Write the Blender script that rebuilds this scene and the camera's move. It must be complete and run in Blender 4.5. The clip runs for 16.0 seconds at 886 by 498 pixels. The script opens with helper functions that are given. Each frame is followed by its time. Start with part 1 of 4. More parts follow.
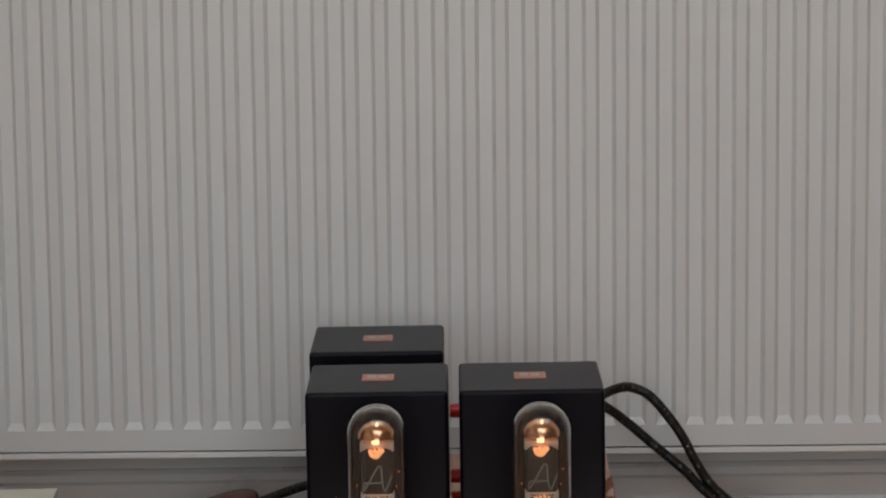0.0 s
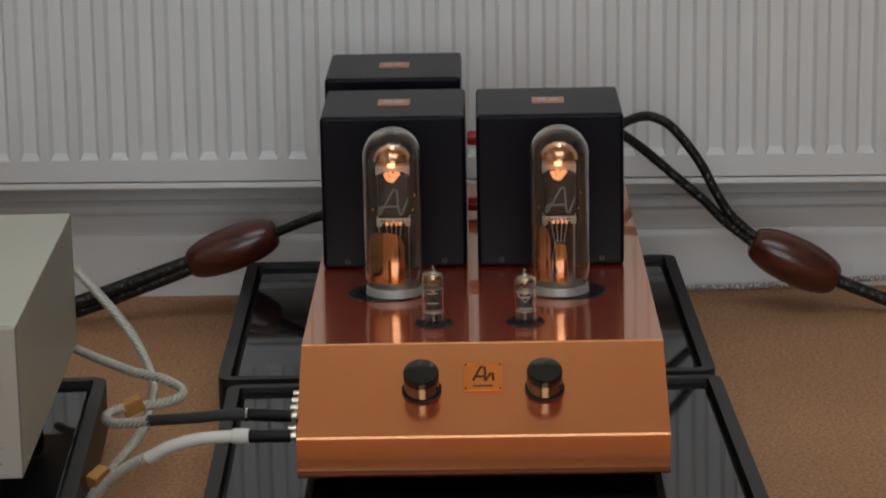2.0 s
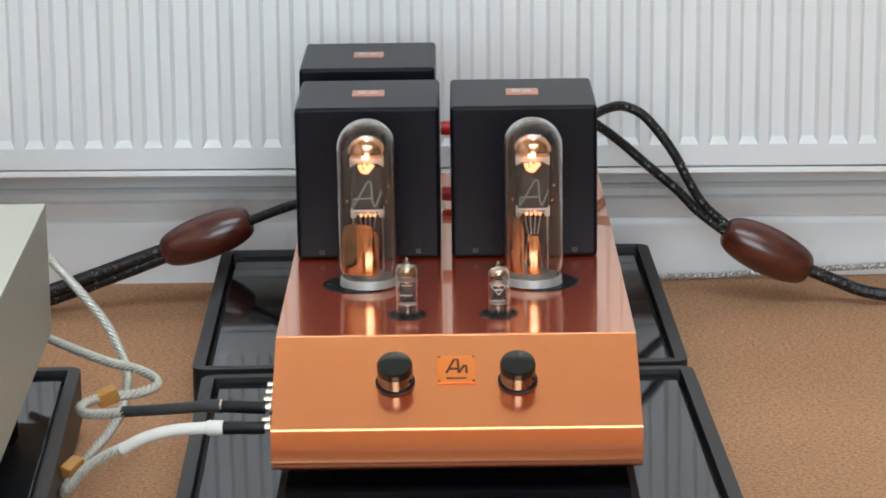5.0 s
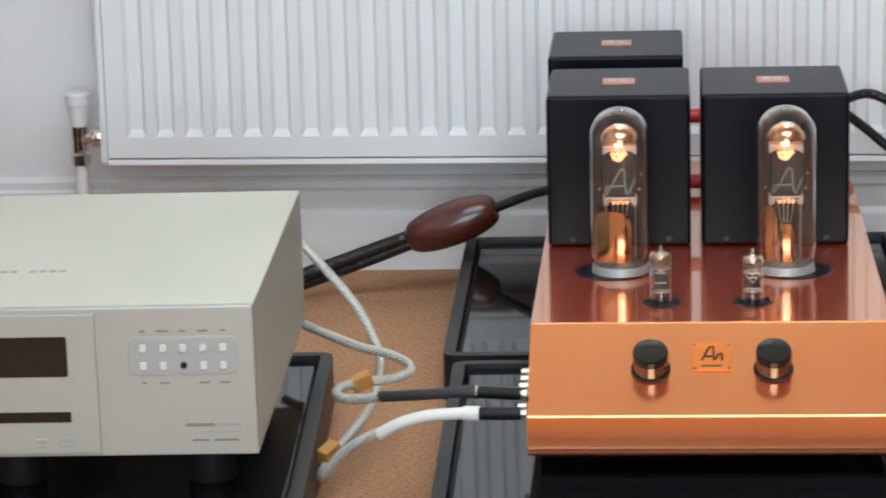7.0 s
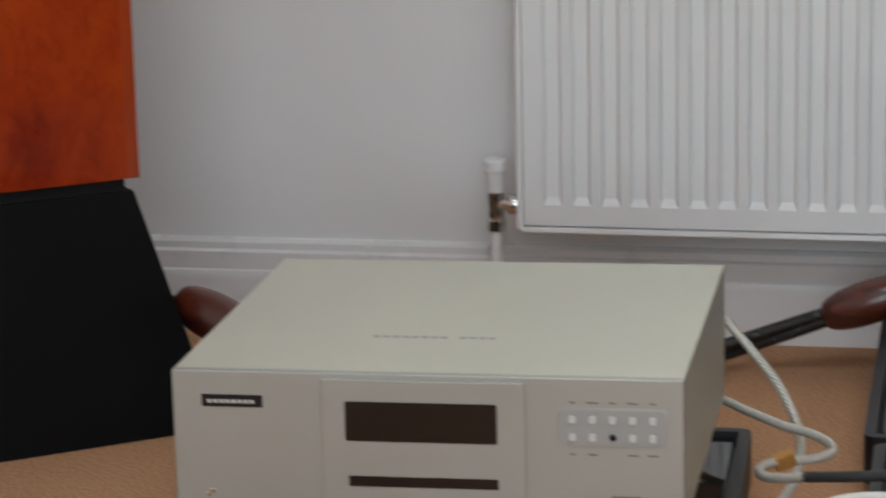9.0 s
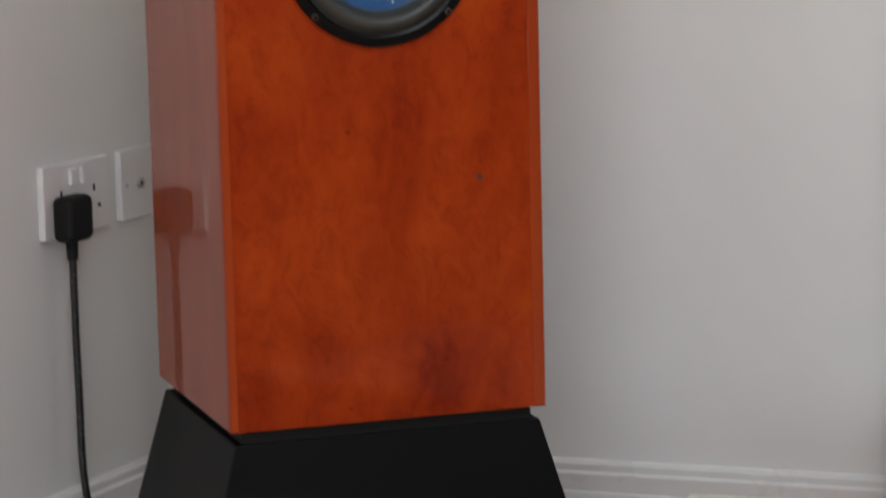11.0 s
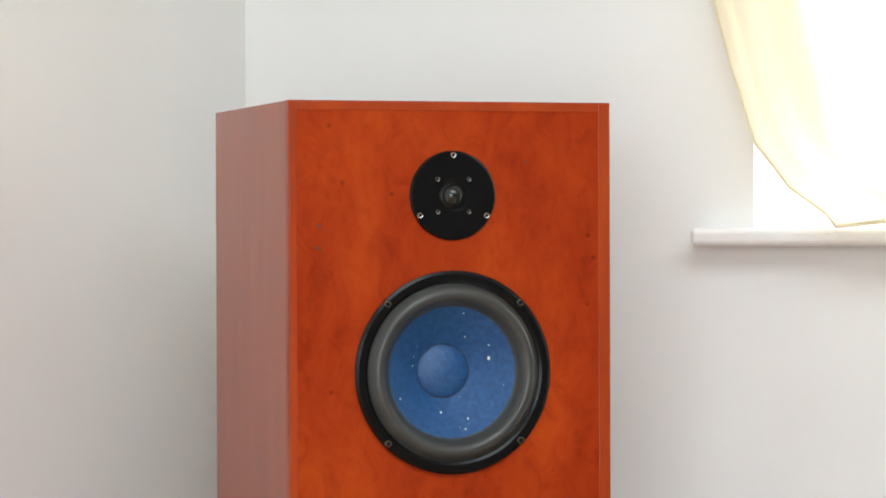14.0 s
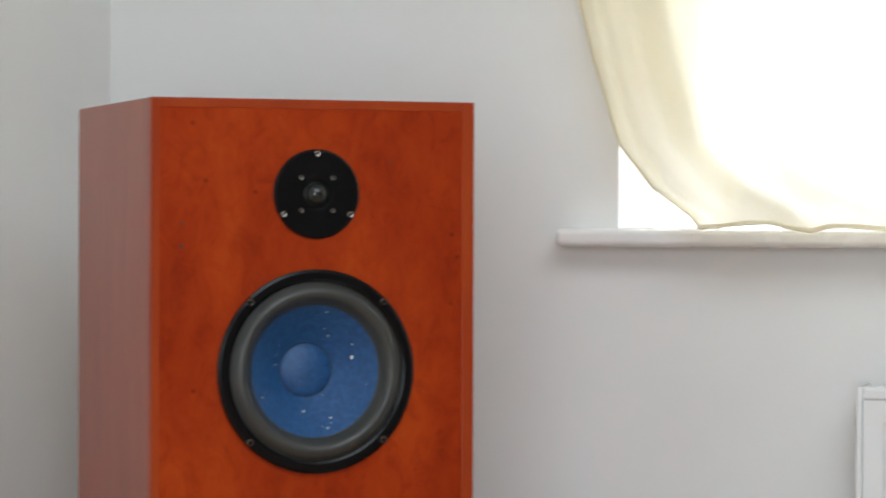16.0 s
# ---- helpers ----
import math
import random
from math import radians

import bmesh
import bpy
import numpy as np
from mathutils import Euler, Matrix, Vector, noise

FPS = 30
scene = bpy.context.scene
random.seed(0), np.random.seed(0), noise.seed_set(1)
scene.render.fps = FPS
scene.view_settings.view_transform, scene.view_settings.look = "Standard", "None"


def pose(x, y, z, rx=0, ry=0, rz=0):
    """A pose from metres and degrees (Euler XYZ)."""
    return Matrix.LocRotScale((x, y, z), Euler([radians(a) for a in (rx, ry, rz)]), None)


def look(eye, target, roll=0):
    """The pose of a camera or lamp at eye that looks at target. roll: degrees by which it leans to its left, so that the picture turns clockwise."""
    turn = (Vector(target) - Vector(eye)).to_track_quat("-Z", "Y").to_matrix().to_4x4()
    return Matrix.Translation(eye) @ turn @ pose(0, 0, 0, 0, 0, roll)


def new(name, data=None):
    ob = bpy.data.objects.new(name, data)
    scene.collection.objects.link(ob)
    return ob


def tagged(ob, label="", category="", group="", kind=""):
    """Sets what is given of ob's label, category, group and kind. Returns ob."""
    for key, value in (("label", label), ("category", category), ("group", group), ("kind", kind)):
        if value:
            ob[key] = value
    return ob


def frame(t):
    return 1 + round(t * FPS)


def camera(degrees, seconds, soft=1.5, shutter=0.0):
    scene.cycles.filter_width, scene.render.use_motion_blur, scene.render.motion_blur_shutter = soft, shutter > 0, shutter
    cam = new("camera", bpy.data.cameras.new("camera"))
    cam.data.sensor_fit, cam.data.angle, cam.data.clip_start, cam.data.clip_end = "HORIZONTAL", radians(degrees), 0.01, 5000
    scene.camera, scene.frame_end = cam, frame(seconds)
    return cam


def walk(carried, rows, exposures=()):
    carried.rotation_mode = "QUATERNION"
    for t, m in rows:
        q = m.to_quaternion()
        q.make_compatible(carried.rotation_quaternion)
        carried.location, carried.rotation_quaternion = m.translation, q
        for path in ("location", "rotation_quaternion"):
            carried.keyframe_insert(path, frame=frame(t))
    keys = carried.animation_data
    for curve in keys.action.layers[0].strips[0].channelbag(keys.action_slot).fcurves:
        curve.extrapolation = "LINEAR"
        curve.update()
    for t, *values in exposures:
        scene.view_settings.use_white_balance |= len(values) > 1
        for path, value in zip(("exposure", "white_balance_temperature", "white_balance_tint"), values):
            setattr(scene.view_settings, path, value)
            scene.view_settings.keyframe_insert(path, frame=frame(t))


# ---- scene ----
cam = camera(18.0, 16.0, 1.8, 0.5)
PATH = [
    (0, (0.006, -3.181, 0.84), (-0.007, -1.203, 0.543), -1.0),
    (0.5, (0.015, -3.157, 0.822), (-0.011, -1.182, 0.505), -1.3),
    (1, (0.017, -3.188, 0.81), (-0.015, -1.222, 0.444), -1.3),
    (1.5, (0.013, -3.168, 0.806), (-0.018, -1.215, 0.378), -1.1),
    (2, (0.011, -3.153, 0.8), (-0.021, -1.208, 0.335), -1.1),
    (2.5, (0.011, -3.139, 0.794), (-0.022, -1.198, 0.311), -1.0),
    (3, (0.014, -3.144, 0.799), (-0.01, -1.205, 0.309), -0.8),
    (3.2, (0.017, -3.141, 0.798), (0.004, -1.201, 0.313), -0.6),
    (5.3, (0.008, -3.159, 0.817), (-0.008, -1.218, 0.335), -0.9),
    (5.5, (0.003, -3.151, 0.817), (-0.026, -1.211, 0.334), -1.0),
    (6, (-0.006, -3.16, 0.818), (-0.07, -1.22, 0.334), -1.2),
    (6.5, (-0.019, -3.165, 0.816), (-0.133, -1.227, 0.331), -1.5),
    (7, (-0.029, -3.171, 0.82), (-0.191, -1.238, 0.332), -1.7),
    (7.5, (-0.04, -3.173, 0.819), (-0.242, -1.244, 0.331), -1.7),
    (8, (-0.054, -3.168, 0.822), (-0.308, -1.244, 0.34), -1.6),
    (8.5, (-0.074, -3.163, 0.824), (-0.399, -1.245, 0.359), -1.5),
    (9, (-0.09, -3.172, 0.829), (-0.506, -1.266, 0.392), -1.5),
    (9.5, (-0.104, -3.181, 0.839), (-0.59, -1.284, 0.431), -1.3),
    (10, (-0.122, -3.174, 0.842), (-0.686, -1.291, 0.472), -1.2),
    (10.2, (-0.12, -3.177, 0.849), (-0.719, -1.303, 0.488), -1.2),
    (12.3, (-0.149, -3.195, 0.892), (-0.848, -1.327, 0.741), -0.8),
    (12.5, (-0.153, -3.192, 0.891), (-0.851, -1.322, 0.761), -0.8),
    (13, (-0.153, -3.193, 0.897), (-0.85, -1.32, 0.809), -0.6),
    (13.5, (-0.149, -3.2, 0.907), (-0.849, -1.327, 0.857), -0.4),
    (14, (-0.148, -3.196, 0.911), (-0.856, -1.326, 0.893), -0.2),
    (14.5, (-0.144, -3.205, 0.91), (-0.852, -1.335, 0.885), -0.1),
    (15, (-0.143, -3.2, 0.909), (-0.846, -1.328, 0.877), 0.0),
    (15.5, (-0.145, -3.204, 0.912), (-0.819, -1.321, 0.882), 0.2),
    (16, (-0.141, -3.189, 0.91), (-0.763, -1.289, 0.892), 0.2),
]

# exposure follows the camera's own metering
EXPOSURES = [(0.0, -0.95, 6720, 13), (1.0, -1.00, 6720, 13), (2.0, -0.95, 6620, 12), (2.5, -0.05, 6270, 9), (3.2, 0.25, 6120, 8), (5.3, 0.30, 6120, 8), (7.0, 0.35, 6070, 9), (8.0, 0.35, 6020, 9), (8.5, 0.30, 6020, 10),
             (9.0, -0.36, 6410, 12), (9.5, -0.49, 6400, 12), (10.2, -0.48, 6410, 12), (12.3, 0.58, 6550, 9), (15.0, 0.60, 6400, 8), (15.5, 0.58, 6360, 8), (16.0, 0.03, 6260, 8)]
walk(cam, [(t, look(eye, target, roll)) for t, eye, target, roll in PATH], EXPOSURES)

# ---- world and lights ----
world = bpy.data.worlds.new("sky")
scene.world = world
world.use_nodes = True
wn = world.node_tree.nodes
sky = wn.new("ShaderNodeTexSky")
sky.sky_type = "NISHITA"
sky.sun_disc = False
sky.sun_elevation = radians(58)
sky.sun_rotation = radians(0)
wn["Background"].inputs["Strength"].default_value = 0.12
world.node_tree.links.new(sky.outputs[0], wn["Background"].inputs["Color"])


def area(name, m, sx, sy, watts, colour):
    la = bpy.data.lights.new(name, "AREA")
    la.shape, la.size, la.size_y, la.energy, la.color = "RECTANGLE", sx, sy, watts, colour
    ob = new(name, la)
    ob.matrix_world = m
    return ob


ROOM_X, ROOM_Y, ROOM_Z = 2.6, -5.4, 2.4
# daylight of the garden door behind the camera, of an unseen roof opening added for light from above, and of the window
# over the radiator
area("garden_door_daylight", look((0.2, ROOM_Y - 0.02, 1.15), (0.2, 0, 1.15)), 2.3, 1.95, 64, (0.90, 0.97, 1.0))
area("added_roof_light", look((0.3, -2.3, ROOM_Z + 0.05), (0.3, -2.301, 0)), 2.2, 1.5, 43, (0.90, 0.97, 1.0))
area("window_daylight", look((-0.259, 0.012, 1.428), (-0.259, -3, 1.428)), 1.416, 1.042, 2.9, (0.95, 0.98, 1.0))
sun = bpy.data.lights.new("sun", "SUN")
sun.energy, sun.angle, sun.color = 0.9, radians(12), (1.0, 0.95, 0.88)
sun_ob = new("sun", sun)
sun_ob.matrix_world = look((0, 6, 10), (0.6, 0.0, 0.0))


# ---- materials ----
def mat(name):
    m = bpy.data.materials.new(name)
    m.use_nodes = True
    nt = m.node_tree
    return m, nt, nt.nodes["Principled BSDF"]


def ramp(nt, fac, stops):
    r = nt.nodes.new("ShaderNodeValToRGB")
    el = r.color_ramp.elements
    while len(el) < len(stops):
        el.new(0.5)
    for e, (p, c) in zip(el, stops):
        e.position, e.color = p, (*c, 1)
    nt.links.new(fac, r.inputs[0])
    return r.outputs[0]


def noise_node(nt, scale, detail=4, rough=0.6, stretch=None, distortion=0.0):
    n = nt.nodes.new("ShaderNodeTexNoise")
    n.inputs["Scale"].default_value, n.inputs["Detail"].default_value = scale, detail
    n.inputs["Roughness"].default_value, n.inputs["Distortion"].default_value = rough, distortion
    co = nt.nodes.new("ShaderNodeTexCoord")
    if stretch:
        mp = nt.nodes.new("ShaderNodeMapping")
        mp.inputs["Scale"].default_value = stretch
        nt.links.new(co.outputs["Object"], mp.inputs[0])
        nt.links.new(mp.outputs[0], n.inputs["Vector"])
    else:
        nt.links.new(co.outputs["Object"], n.inputs["Vector"])
    return n


def bump(nt, bsdf, height, strength, distance):
    b = nt.nodes.new("ShaderNodeBump")
    b.inputs["Strength"].default_value, b.inputs["Distance"].default_value = strength, distance
    nt.links.new(height, b.inputs["Height"])
    nt.links.new(b.outputs[0], bsdf.inputs["Normal"])


def plain(name, colour, rough=0.5, metal=0.0, coat=0.0, vary=0.12, scale=6.0, grain=120.0, relief=0.05, spec=0.5):
    m, nt, b = mat(name)
    n = noise_node(nt, scale, 5)
    lo, hi = [c * (1 - vary) for c in colour], [min(1, c * (1 + vary)) for c in colour]
    nt.links.new(ramp(nt, n.outputs[0], [(0.3, lo), (0.7, hi)]), b.inputs["Base Color"])
    b.inputs["Metallic"].default_value, b.inputs["Coat Weight"].default_value = metal, coat
    b.inputs["Coat Roughness"].default_value = 0.06
    b.inputs["Specular IOR Level"].default_value = spec
    r = nt.nodes.new("ShaderNodeMapRange")
    r.inputs["To Min"].default_value, r.inputs["To Max"].default_value = max(0.02, rough * 0.85), min(1, rough * 1.15)
    nt.links.new(n.outputs[0], r.inputs[0])
    nt.links.new(r.outputs[0], b.inputs["Roughness"])
    if relief:
        bump(nt, b, noise_node(nt, grain, 3).outputs[0], relief, 0.002)
    return m


M_WALL = plain("wall_paint", (0.785, 0.79, 0.78), 0.75, vary=0.03, scale=2.0, grain=90, relief=0.10)
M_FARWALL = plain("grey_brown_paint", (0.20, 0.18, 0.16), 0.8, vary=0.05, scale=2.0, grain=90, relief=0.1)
M_CEIL = plain("ceiling_paint", (0.82, 0.82, 0.81), 0.85, vary=0.02, scale=2.0, grain=90, relief=0.1)
M_TRIM = plain("gloss_trim_paint", (0.80, 0.80, 0.79), 0.28, vary=0.03, grain=40, relief=0.04)
M_RAD = plain("radiator_enamel", (0.79, 0.80, 0.795), 0.34, vary=0.025, grain=60, relief=0.02)
# one metal in two copies: front darker, lid paler, as light falls on them
M_SILVER_SHADED = plain("champagne_anodised_shaded", (0.435, 0.447, 0.412), 0.40, metal=0.5, vary=0.03, grain=900, relief=0.04)
M_SILVER_LIT = plain("champagne_anodised_lit", (0.645, 0.655, 0.56), 0.38, metal=0.45, vary=0.03, grain=900, relief=0.05)
M_SLATE = plain("slate_crackle_paint", (0.0018, 0.0018, 0.0056), 0.36, vary=0.15, grain=700, relief=0.08, spec=0.17)
M_GLOSS = plain("black_gloss_panel", (0.008, 0.008, 0.009), 0.05, vary=0.2, relief=0.0)
M_FRAME = plain("black_satin_frame", (0.009, 0.009, 0.0095), 0.45, vary=0.2, grain=500, relief=0.05)
M_STAND = plain("matt_black_lacquer", (0.0045, 0.0045, 0.005), 0.5, vary=0.2, grain=500, relief=0.05, spec=0.13)
M_RUBBER = plain("black_rubber", (0.007, 0.007, 0.007), 0.6, vary=0.2, spec=0.25)
M_BLACK = plain("black_plastic", (0.007, 0.007, 0.008), 0.3, vary=0.2, relief=0.02, spec=0.35)
M_DARKMET = plain("blackened_metal", (0.05, 0.05, 0.05), 0.35, metal=1.0, vary=0.3)
M_KNOBTOP = plain("black_knob_cap", (0.012, 0.014, 0.013), 0.12, vary=0.2, relief=0.0)
M_CHROME = plain("chrome", (0.75, 0.74, 0.73), 0.12, metal=1.0, vary=0.05, relief=0.0)
M_DARKCHROME = plain("dark_chrome", (0.30, 0.28, 0.28), 0.15, metal=1.0, vary=0.1, relief=0.0)
M_TWEETER = plain("black_satin_lacquer", (0.003, 0.003, 0.0035), 0.24, vary=0.2, relief=0.0, spec=0.22)
M_SCREW = plain("screw_steel", (0.42, 0.42, 0.40), 0.18, metal=1.0, vary=0.1, relief=0.0)
M_SCREWDARK = plain("black_oxide_screw", (0.14, 0.14, 0.14), 0.22, metal=1.0, vary=0.2, relief=0.0)
M_STEEL = plain("brushed_steel", (0.55, 0.55, 0.54), 0.32, metal=1.0, vary=0.1)
M_NICKEL = plain("plated_jack", (0.80, 0.74, 0.60), 0.28, metal=1.0, vary=0.1, relief=0.0)
M_WHITEPL = plain("white_plastic", (0.78, 0.77, 0.77), 0.35, vary=0.02, relief=0.02)
M_SLEEVE = plain("white_sleeve", (0.72, 0.71, 0.66), 0.5, vary=0.05)
M_SHRINK = plain("grey_shrink_sleeve", (0.030, 0.032, 0.034), 0.5, vary=0.2)
M_RED = plain("red_terminal", (0.50, 0.010, 0.012), 0.3, vary=0.1, relief=0.0)
M_AMBER = plain("amber_clip", (0.50, 0.24, 0.06), 0.35, vary=0.15)
M_BADGE = plain("copper_badge", (0.80, 0.24, 0.05), 0.35, metal=0.6, vary=0.08, grain=400)
M_TAG = plain("pink_copper_tag", (0.60, 0.26, 0.18), 0.35, metal=0.6, vary=0.1, grain=400)
M_ENGRAVE = plain("engraved_print", (0.07, 0.018, 0.008), 0.5, vary=0.1)
M_PRINT = plain("grey_print", (0.20, 0.20, 0.17), 0.6, vary=0.1, relief=0.0)
M_PRINTMID = plain("mid_grey_print", (0.34, 0.33, 0.31), 0.5, vary=0.1, relief=0.0)
M_PRINTLT = plain("pale_print", (0.55, 0.54, 0.50), 0.5, vary=0.1, relief=0.0)
M_COLLAR = plain("dull_zinc_collar", (0.42, 0.42, 0.40), 0.5, metal=0.5, vary=0.08)
M_PANELGREY = plain("recess_grey", (0.36, 0.36, 0.345), 0.45, vary=0.04)
M_BUTTON = plain("button_pale", (0.62, 0.62, 0.58), 0.35, vary=0.03)
M_DISPLAY = plain("display_window", (0.012, 0.009, 0.008), 0.08, vary=0.3, relief=0.0)
M_CONERUB = plain("rubber_surround", (0.040, 0.042, 0.040), 0.36, vary=0.15, scale=14)
M_CERAMIC = plain("ceramic_spacer", (0.75, 0.68, 0.60), 0.5, vary=0.05)
M_PLATE = plain("carbon_anode", (0.045, 0.040, 0.038), 0.5, vary=0.25, scale=60)
M_SOCKETHOLE = plain("valve_socket_black", (0.010, 0.010, 0.011), 0.25, vary=0.2)
M_GROUND = plain("outdoor_paving", (0.35, 0.34, 0.32), 0.9, vary=0.2, scale=3)


def copper_material():
    """Bright metal flake in a red-tinted clear lacquer."""
    m, nt, b = mat("polished_copper_lacquer")
    n = noise_node(nt, 2.0, 4, 0.5, (1, 1, 40))
    nt.links.new(ramp(nt, n.outputs[0], [(0.3, (0.96, 0.480, 0.185)), (0.7, (0.98, 0.500, 0.195))]), b.inputs["Base Color"])
    b.inputs["Metallic"].default_value, b.inputs["Roughness"].default_value = 1.0, 0.22
    lac = nt.nodes.new("ShaderNodeBsdfPrincipled")
    lac.inputs["Base Color"].default_value, lac.inputs["Roughness"].default_value = (0.50, 0.030, 0.009, 1), 0.5
    lac.inputs["Specular IOR Level"].default_value = 0.0
    grain = nt.nodes.new("ShaderNodeBump")
    grain.inputs["Strength"].default_value, grain.inputs["Distance"].default_value = 0.02, 0.001
    nt.links.new(noise_node(nt, 60, 3, 0.5, (1, 0.2, 1)).outputs[0], grain.inputs["Height"])
    for q in (b, lac):
        q.inputs["Coat Weight"].default_value, q.inputs["Coat Roughness"].default_value = 1.0, 0.015
        nt.links.new(grain.outputs[0], q.inputs["Normal"])
    mix = nt.nodes.new("ShaderNodeMixShader")
    mix.inputs[0].default_value = 0.33
    nt.links.new(b.outputs[0], mix.inputs[1])
    nt.links.new(lac.outputs[0], mix.inputs[2])
    nt.links.new(mix.outputs[0], nt.nodes["Material Output"].inputs["Surface"])
    return m


def burl_material():
    m, nt, b = mat("cherry_burl_veneer")
    big = noise_node(nt, 7.0, 6, 0.62, (1.5, 1.5, 0.8), 0.5)
    col = ramp(nt, big.outputs[0], [(0.30, (0.205, 0.014, 0.0014)), (0.43, (0.290, 0.026, 0.002)), (0.56, (0.345, 0.036, 0.003)), (0.72, (0.395, 0.050, 0.004))])
    fine = noise_node(nt, 44.0, 6, 0.7, (1.0, 1.0, 0.65), 0.9)
    dots = ramp(nt, fine.outputs[0], [(0.33, (0.60, 0.38, 0.34)), (0.49, (0.95, 0.90, 0.88)), (0.64, (1.10, 1.26, 1.30))])
    mx = nt.nodes.new("ShaderNodeMix")
    mx.data_type, mx.blend_type = "RGBA", "MULTIPLY"
    mx.inputs[0].default_value = 0.52
    nt.links.new(col, mx.inputs[6])
    nt.links.new(dots, mx.inputs[7])
    v = nt.nodes.new("ShaderNodeTexVoronoi")
    v.inputs["Scale"].default_value = 26
    co = nt.nodes.new("ShaderNodeTexCoord")
    nt.links.new(co.outputs["Object"], v.inputs["Vector"])
    eyes = ramp(nt, v.outputs["Distance"], [(0.03, (0.22, 0.14, 0.12)), (0.085, (1, 1, 1))])
    mx2 = nt.nodes.new("ShaderNodeMix")
    mx2.data_type, mx2.blend_type = "RGBA", "MULTIPLY"
    mx2.inputs[0].default_value = 0.55
    nt.links.new(mx.outputs[2], mx2.inputs[6])
    nt.links.new(eyes, mx2.inputs[7])
    nt.links.new(mx2.outputs[2], b.inputs["Base Color"])
    b.inputs["Roughness"].default_value = 0.4
    b.inputs["Specular IOR Level"].default_value = 0.08
    b.inputs["Coat Weight"].default_value, b.inputs["Coat Roughness"].default_value = 0.3, 0.03
    return m


def side_veneer_material(name="cherry_side_veneer", tones=((0.27, 0.040, 0.009), (0.32, 0.050, 0.011), (0.36, 0.062, 0.014))):
    m, nt, b = mat(name)
    n = noise_node(nt, 18.0, 6, 0.6, (1.2, 1.2, 0.22), 0.4)
    nt.links.new(ramp(nt, n.outputs[0], list(zip((0.3, 0.55, 0.75), tones))), b.inputs["Base Color"])
    b.inputs["Roughness"].default_value = 0.4
    b.inputs["Specular IOR Level"].default_value = 0.15
    b.inputs["Coat Weight"].default_value, b.inputs["Coat Roughness"].default_value, b.inputs["Coat IOR"].default_value = 0.6, 0.012, 1.5
    return m


def rosewood_material():
    m, nt, b = mat("turned_rosewood")
    n = noise_node(nt, 26.0, 6, 0.65, (0.5, 2.2, 2.2), 1.0)
    nt.links.new(ramp(nt, n.outputs[0], [(0.32, (0.030, 0.006, 0.004)), (0.55, (0.090, 0.016, 0.007)), (0.75, (0.150, 0.032, 0.012))]), b.inputs["Base Color"])
    b.inputs["Roughness"].default_value = 0.32
    b.inputs["Coat Weight"].default_value, b.inputs["Coat Roughness"].default_value = 0.6, 0.15
    return m


def carpet_material():
    m, nt, b = mat("tan_carpet")
    n = noise_node(nt, 2.2, 4)
    f = noise_node(nt, 250, 4, 0.85)
    base = ramp(nt, n.outputs[0], [(0.3, (0.490, 0.270, 0.148)), (0.7, (0.560, 0.320, 0.182))])
    fl = ramp(nt, f.outputs[0], [(0.38, (0.50, 0.45, 0.41)), (0.50, (0.97, 0.97, 0.97)), (0.62, (1.35, 1.35, 1.35))])
    mx = nt.nodes.new("ShaderNodeMix")
    mx.data_type, mx.blend_type = "RGBA", "MULTIPLY"
    mx.inputs[0].default_value = 0.8
    nt.links.new(base, mx.inputs[6])
    nt.links.new(fl, mx.inputs[7])
    nt.links.new(mx.outputs[2], b.inputs["Base Color"])
    b.inputs["Roughness"].default_value = 0.95
    b.inputs["Specular IOR Level"].default_value = 0.1
    bump(nt, b, f.outputs[0], 0.6, 0.003)
    return m


def cone_material():
    m, nt, b = mat("blue_flecked_cone")
    v = nt.nodes.new("ShaderNodeTexVoronoi")
    v.inputs["Scale"].default_value = 420
    co = nt.nodes.new("ShaderNodeTexCoord")
    nt.links.new(co.outputs["Object"], v.inputs["Vector"])
    n = noise_node(nt, 160, 3, 0.6)
    body = ramp(nt, n.outputs[0], [(0.35, (0.012, 0.062, 0.180)), (0.7, (0.022, 0.095, 0.250))])
    fleck = ramp(nt, v.outputs["Distance"], [(0.07, (0.45, 0.55, 0.62)), (0.11, (0.0, 0.0, 0.0))])
    patch = ramp(nt, noise_node(nt, 90, 2).outputs[0], [(0.52, (0, 0, 0)), (0.66, (1, 1, 1))])
    mu = nt.nodes.new("ShaderNodeMix")
    mu.data_type, mu.blend_type = "RGBA", "MULTIPLY"
    mu.inputs[0].default_value = 1.0
    nt.links.new(fleck, mu.inputs[6])
    nt.links.new(patch, mu.inputs[7])
    ad = nt.nodes.new("ShaderNodeMix")
    ad.data_type, ad.blend_type = "RGBA", "ADD"
    ad.inputs[0].default_value = 0.7
    nt.links.new(body, ad.inputs[6])
    nt.links.new(mu.outputs[2], ad.inputs[7])
    nt.links.new(ad.outputs[2], b.inputs["Base Color"])
    b.inputs["Roughness"].default_value = 0.5
    return m


def braid_material(name, dark, light, scale, cover):
    m, nt, b = mat(name)
    v = nt.nodes.new("ShaderNodeTexVoronoi")
    v.inputs["Scale"].default_value = scale
    co = nt.nodes.new("ShaderNodeTexCoord")
    nt.links.new(co.outputs["Object"], v.inputs["Vector"])
    nt.links.new(ramp(nt, v.outputs["Distance"], [(cover, light), (cover + 0.06, dark)]), b.inputs["Base Color"])
    b.inputs["Roughness"].default_value = 0.35
    bump(nt, b, v.outputs["Distance"], 0.5, 0.002)
    return m


